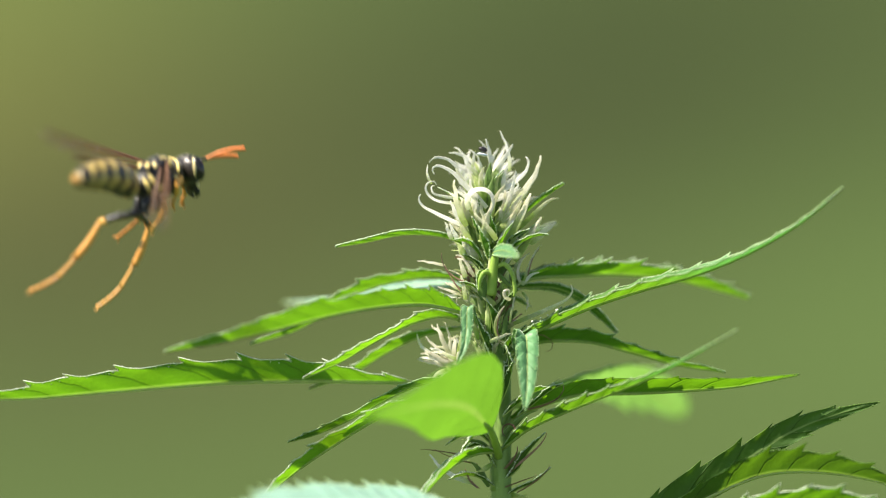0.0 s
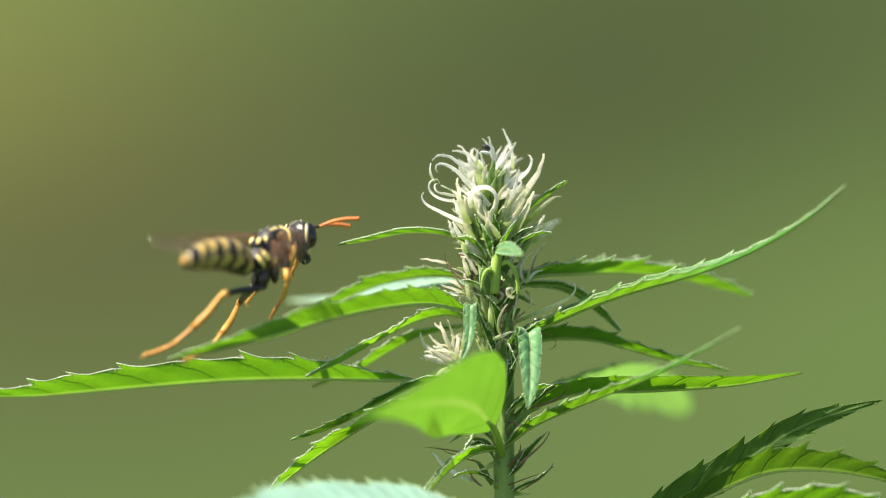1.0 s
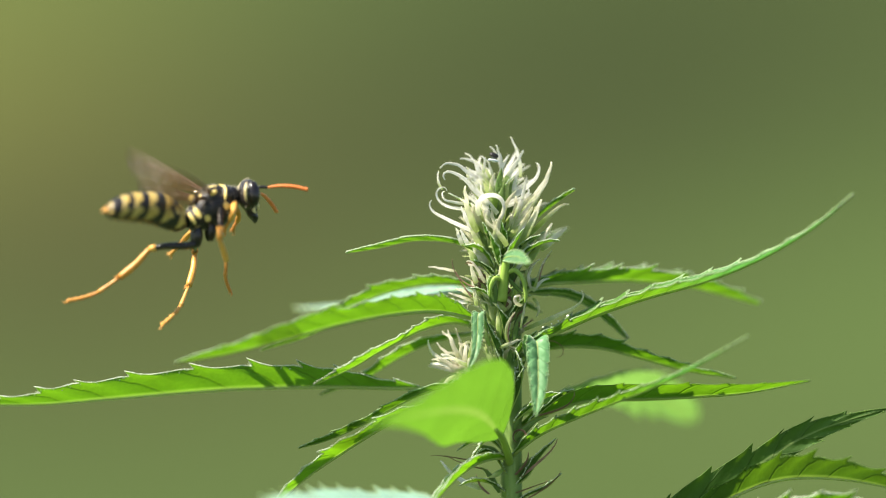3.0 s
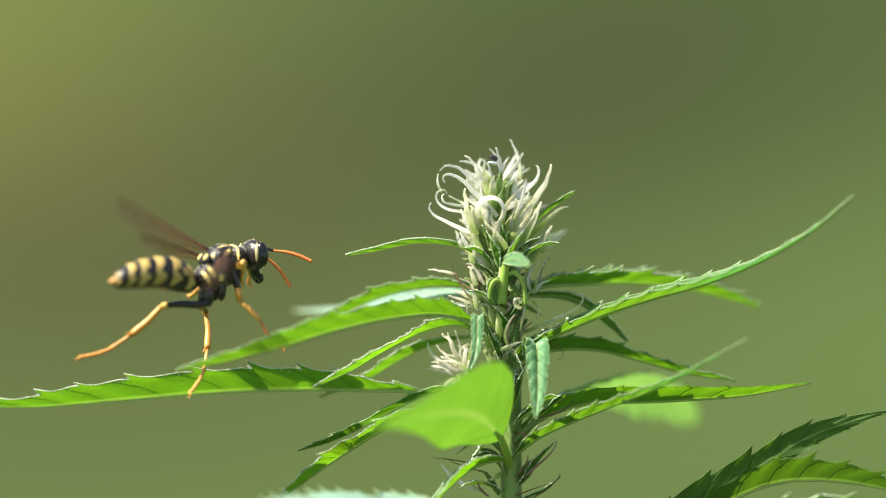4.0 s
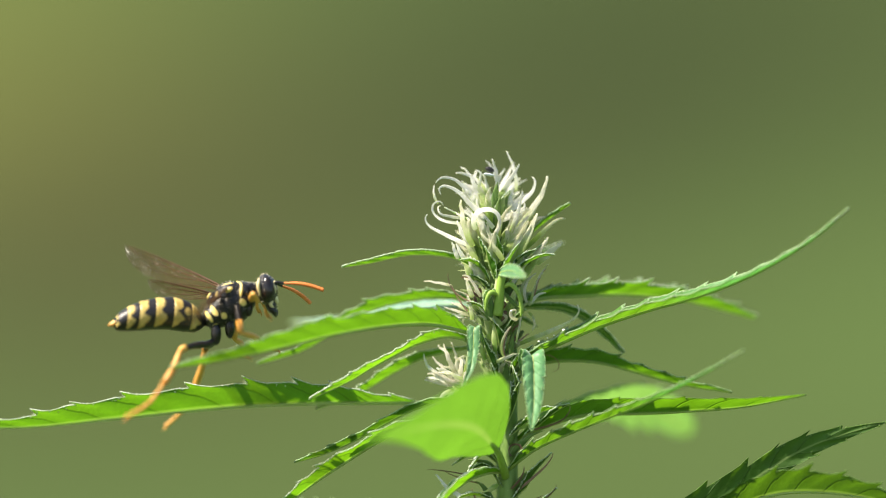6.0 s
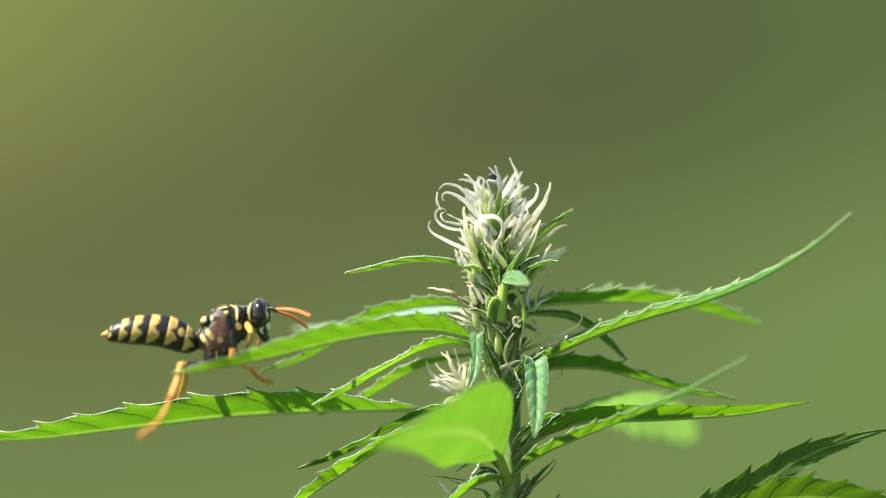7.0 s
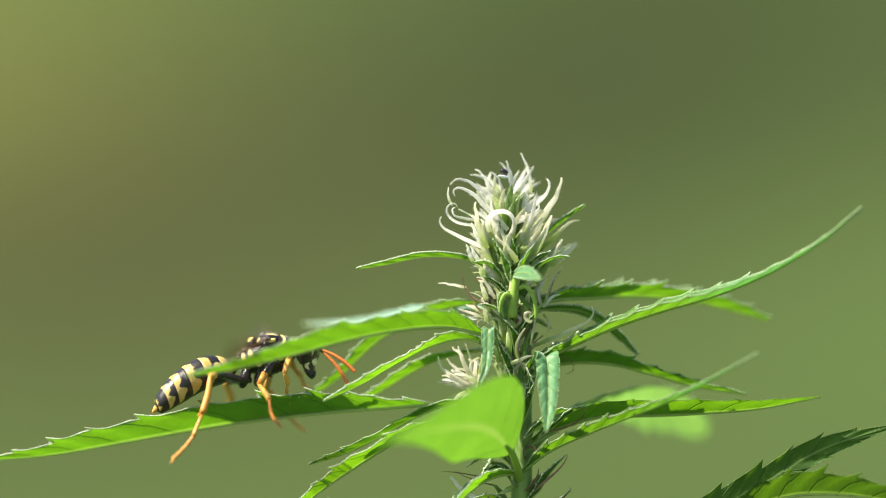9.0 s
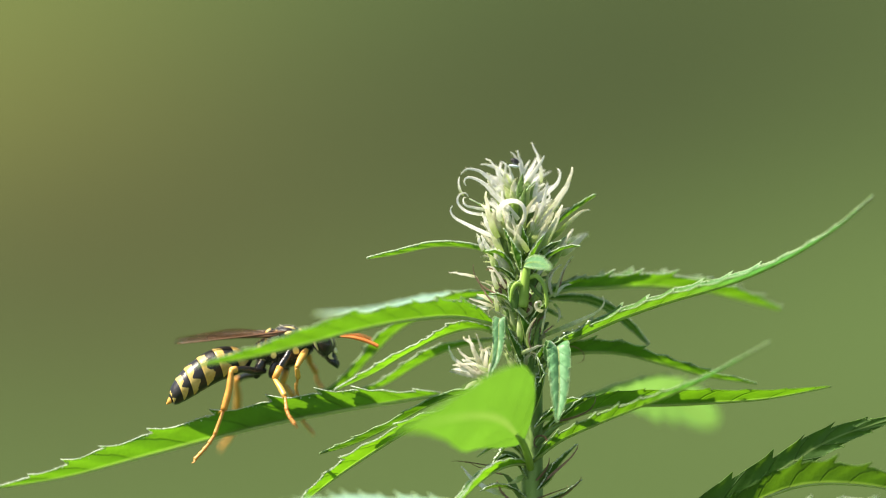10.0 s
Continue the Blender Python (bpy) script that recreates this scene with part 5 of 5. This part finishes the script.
# Knees and feet where they can be told, on the same sheet: seconds, knee, foot.
STEPS = {}
STEPS["near", "hind"] = [(0, (170, 397), (45, 527)), (0.5, (335, 590), (250, 700)), (1, (395, 522), (256, 630)), (1.5, (345, 445), (205, 553)), (2, (258, 405), (140, 525)),
                       (2.5, (240, 380), (95, 473)), (4, (278, 542), (143, 632)), (4.5, (273, 535), (127, 625)), (5, (330, 582), (212, 733)), (5.5, (318, 598), (215, 713)),
                       (7, (322, 645), (260, 763)), (7.5, (318, 690), (275, 850)), (8, (350, 662), (282, 800)), (8.5, (370, 665), (297, 792)), (9, (375, 662), (312, 808)),
                       (9.5, (390, 660), (328, 802)), (10, (412, 653), (345, 818))]
STEPS["far", "hind"] = [(0, (262, 400), (160, 560)), (0.5, (400, 600), (375, 695)), (1, (420, 540), (330, 637)), (1.5, (398, 435), (330, 562)), (2, (342, 400), (300, 533)),
                      (2.5, (318, 382), (248, 505)), (4, (362, 555), (338, 695)), (4.5, (345, 545), (285, 662)), (5, (370, 547), (315, 632)), (5.5, (370, 600), (307, 722)),
                      (7, (326, 648), (266, 758)), (7.5, (344, 718), (348, 850)), (8, (408, 726), (482, 848)), (8.5, (428, 730), (487, 860)), (9, (395, 680), (388, 750)),
                      (9.5, (408, 665), (362, 775)), (10, (415, 675), (385, 798))]
STEPS["near", "mid"] = [(0, (258, 388), (205, 420)), (0.5, (447, 550), (455, 612)), (1, (510, 500), (475, 575)), (1.5, (463, 445), (460, 532)), (2, (380, 392), (388, 465)),
                      (2.5, (350, 357), (342, 437)), (4, (427, 542), (512, 630)), (4.5, (390, 535), (404, 608)), (5, (418, 545), (440, 580)), (5.5, (430, 558), (488, 585)),
                      (7, (412, 640), (477, 676)), (7.5, (402, 675), (465, 775)), (8, (428, 680), (455, 770)), (8.5, (445, 672), (480, 770)), (9, (460, 680), (496, 746)),
                      (9.5, (477, 672), (508, 738)), (10, (487, 670), (524, 746))]
STEPS["far", "mid"] = [(0, (290, 370), (260, 410)), (2.5, (297, 365), (265, 402)), (4, (345, 520), (330, 525)), (4.5, (325, 535), (295, 582)), (5, (372, 565), (357, 620)), (5.5, (400, 590), (402, 605)),
                     (7, (420, 640), (470, 680)), (7.5, (440, 655), (510, 665)), (8, (462, 660), (500, 705)), (8.5, (468, 670), (505, 712)), (9, (470, 690), (532, 762)), (9.5, (490, 685), (538, 760)),
                     (10, (497, 690), (550, 766))]
STEPS["near", "front"] = [(0, (315, 330), (305, 365)), (2.5, (395, 320), (372, 355)), (5.5, (446, 482), (463, 514)), (7, (447, 590), (438, 618)), (7.5, (455, 648), (510, 676)), (8, (478, 662), (506, 706)),
                        (8.5, (492, 655), (505, 710)), (9, (505, 660), (511, 706)), (9.5, (521, 645), (520, 702)), (10, (526, 650), (526, 696))]
STEPS["far", "front"] = [(0, (325, 330), (318, 360)), (2.5, (400, 322), (380, 350)), (5.5, (456, 500), (475, 530)), (7, (460, 590), (455, 615)), (7.5, (465, 640), (520, 670)), (8, (492, 650), (520, 690)),
                       (8.5, (515, 650), (532, 690)), (9, (520, 655), (543, 692)), (9.5, (538, 655), (548, 692)), (10, (548, 645), (567, 687))]
HIPS = {"hind": (-3.25, 0.6, -1.75), "mid": (0.3, 1.2, -0.4), "front": (1.7, 0.8, -0.6)}
WASP_D = 8.0


def axes(x, up):
    """A turn whose x axis runs along x, with z as near as can be to up."""
    x = x.normalized()
    y = up.cross(x).normalized()
    return Matrix((x, y, x.cross(y))).transposed()


def turned(rot, place):
    return Matrix.Translation(place) @ rot.to_4x4()


def reach(a, b2, length, sign, weight=1.0):
    """From the place a towards the sheet place b2: the way there, of that length, its missing part going into the depth."""
    v = Vector((b2.x - a.x, 0, b2.z - a.z))
    short = v.length
    y = math.sqrt(max(0.0, length * length - short * short)) * weight
    return Vector((v.x, sign * y, v.z)).normalized()


def sheet(t, uv):
    """A sheet place before the camera at t, at the wasp's distance: it flies in a little nearer and ends over the leaf."""
    a, b = drift(t)
    d = float(np.interp(t, [0, 1, 2, 2.5, 4, 4.5, 5, 5.5, 7.0, 7.4, 8, 8.5, 10], [-90, -95, -90, -84, -76, -72, -66, -60, -60, -12, -22, -4, WASP_D]))
    return at(uv[0] - a, uv[1] - b, d)


def wasp_body(t):
    """Neck and waist places on the sheet and the thorax's pose at t, between the stances in even steps."""
    ts = [s[0] for s in STANCE]
    mix = lambda k: (float(np.interp(t, ts, [s[k][0] for s in STANCE])), float(np.interp(t, ts, [s[k][1] for s in STANCE])))
    lift = Vector((0, 0, float(np.interp(t, [5.5, 7.0], [8, 0])) * U))
    n, p = sheet(t, mix(1)) + lift, sheet(t, mix(2)) + lift
    w = float(np.interp(t, [0, 1.5, 2.5, 4, 5.5, 10], [1.0, 1.0, 0.8, 0.8, 0.5, 0.4]))
    x = reach(p, n, 108 * U, 1, w)
    rot = axes(x, Vector((0, 0, 1)))
    place = (n + p) / 2
    return turned(rot, place), mix


def motions():
    key = {"body": [], "abdomen": [], "head": [], "a0": [], "a1": []}
    for t, *_ in STANCE:
        m, mix = wasp_body(t)
        inv = m.inverted()
        key["body"].append((t, m))
        waist = m @ PETIOLE
        w = float(np.interp(t, [0, 5.5, 7, 10], [1.0, 0.8, 0.6, 0.45]))
        x = reach(waist, sheet(t, mix(3)), 190 * U, -1, w)
        key["abdomen"].append((t, inv @ turned(axes(x, Vector((0, 0, 1))) @ Matrix.Rotation(-radians(6.6), 3, "Y"), waist)))
        neck = m @ NECK
        jaw = sheet(t, mix(4)) - neck
        pitch = math.atan2(jaw.z, jaw.x) - math.atan2(-2.35, 1.55)
        fx = m.to_3x3() @ Vector((1, 0, 0))
        # once it has landed the head is turned a little to the viewer
        yaw = math.atan2(fx.y, fx.x) - radians(float(np.interp(t, [5.5, 7.0, 9.0, 10.0], [0, 26, 26, 8])))
        rot = Matrix.Rotation(yaw, 3, "Z") @ Matrix.Rotation(-pitch, 3, "Y")
        hm = turned(rot, neck)
        key["head"].append((t, inv @ hm))
        for k, y in ((0, -0.42), (1, 0.42)):
            base = hm @ (Vector((1.4, y, 0.5)) * MM)
            x = reach(base, sheet(t, mix(5 + k)), 94 * U, -1 if k == 0 else 1, 1.0)
            key["a%d" % k].append((t, inv @ turned(axes(x, Vector((0, 0, 1))), base)))
    walk(wasp, key["body"])
    walk(abdomen, key["abdomen"])
    walk(head, key["head"])
    for k in (0, 1):
        walk(antennae[k], key["a%d" % k])
    # legs
    for (side, kind), (leg, tibia) in legs.items():
        s = -1 if side == "near" else 1
        steps = STEPS[side, kind]
        fl, sl = LEG_SIZE[kind][0] * U, LEG_SIZE[kind][1] * U
        r1, r2 = [], []
        for t in [st[0] for st in STANCE]:
            m, mix = wasp_body(t)
            h = list(HIPS[kind])
            if kind == "hind":
                f = min(1.0, max(0.0, (t - 7.5) / 1.5))
                h[0], h[2] = h[0] + 0.9 * f, h[2] + 0.15 * f
            hip = m @ (Vector((h[0], h[1] * s, h[2])) * MM)
            # between told steps the leg keeps its place beside the body
            off = []
            for k in (1, 2):
                rel = []
                for st in steps:
                    mm_, mx = wasp_body(st[0])
                    rel.append((sheet(st[0], st[k]) - mm_.translation))
                ts = [st[0] for st in steps]
                off.append(m.translation + Vector([float(np.interp(t, ts, [q[i] for q in rel])) for i in range(3)]))
            x = reach(hip, off[0], fl, s, 1.0)
            fr = turned(axes(x, Vector((0, 0, 1)) if abs(x.z) < 0.95 else Vector((1, 0, 0))), hip)
            knee = hip + x * fl
            x2 = reach(knee, off[1], sl, -1 if (side, kind) == ("near", "hind") or (kind == "hind" and t < 6) or ((side, kind) == ("near", "mid") and t > 7.4) else 1, 1.0)
            up = Vector((0.9, 0, -0.45)) if kind == "hind" else Vector((0.7, 0, 0.7))
            tr = turned(axes(x2, up), knee)
            r1.append((t, m.inverted() @ fr))
            r2.append((t, fr.inverted() @ tr))
        walk(leg, r1)
        walk(tibia, r2)
    # wings: told poses every half second, quick strokes between them
    for side, k in (("near", 7), ("far", 8)):
        s = -1 if side == "near" else 1
        fore, hind = [], []
        for i in range(0, 101):
            t = min(10.0, 0.5 * (i // 5) + (0, 2, 5, 9, 13)[i % 5] / FPS)
            m, mix = wasp_body(t)
            root = m @ (Vector((0.45, 1.25 * s, 1.35)) * MM)
            still = t > 9.75
            x = reach(root, sheet(t, mix(k)), 200 * U, s, 1.0 if t < 9.9 else 0.35)
            phase = (0, 1, -1, 1, -1)[i % 5]
            swing = 0 if still else (42 if t < 9.2 else 9) * phase
            fwd = (m.to_3x3() @ Vector((1, 0, 0)))
            x = Matrix.Rotation(radians(swing * s), 3, fwd) @ x
            back = -fwd * 0.5 + (Vector((0, -0.6 * s, -0.25)) if t < 9.9 else Vector((0, -0.8 * s, 0.28)))
            chord = (back - x * back.dot(x)).normalized()
            y = -chord
            rot = Matrix((x, y, x.cross(y))).transposed()
            fore.append((t, m.inverted() @ turned(rot, root)))
            spread = Matrix.Rotation(radians(-14), 3, x.cross(y)) @ Matrix.Rotation(radians(0 if t < 9.9 else -8), 3, x)
            r2 = m @ (Vector((-0.35, 1.2 * s, 1.15)) * MM)
            hind.append((t, m.inverted() @ turned(spread @ rot, r2)))
        walk(wings[side, "fore"], fore)
        walk(wings[side, "hind"], hind)
    # leaves that give under the wasp: seconds and degrees of droop
    for name, rows_ in (("big", [(0, 0), (2.5, 0), (4, 0), (5.5, 0.6), (6.5, 1.8), (7, 2.0), (7.5, 0.3), (8, 2.8), (8.5, 3.9), (9, 5.2), (9.5, 5.7), (10, 10.0)]),
                        ("long", [(0, -0.8), (0.5, 4.0), (1, 1.0), (1.5, -1.0), (2, 0.8), (2.5, 0), (4, 1.2), (4.5, 1.6), (5.5, -1.2), (7, -1.8), (7.5, -1), (8, -0.5), (10, -0.3)]),
                        ("right_long", [(0, 0), (5.5, 0), (8.5, 0.6), (10, 0.6)]),
                        ("mid", [(0, 0), (5.5, 0), (7, 0.5), (7.5, 3), (8, 7), (8.5, 9), (9, 11), (9.5, 11.6), (10, 14)])):
        ob = LEAVES[name]
        p = ob.location.copy()
        walk(ob, [(t, Matrix.Translation(p) @ Matrix.Rotation(radians(-a), 4, "Y")) for t, a in rows_])


motions()
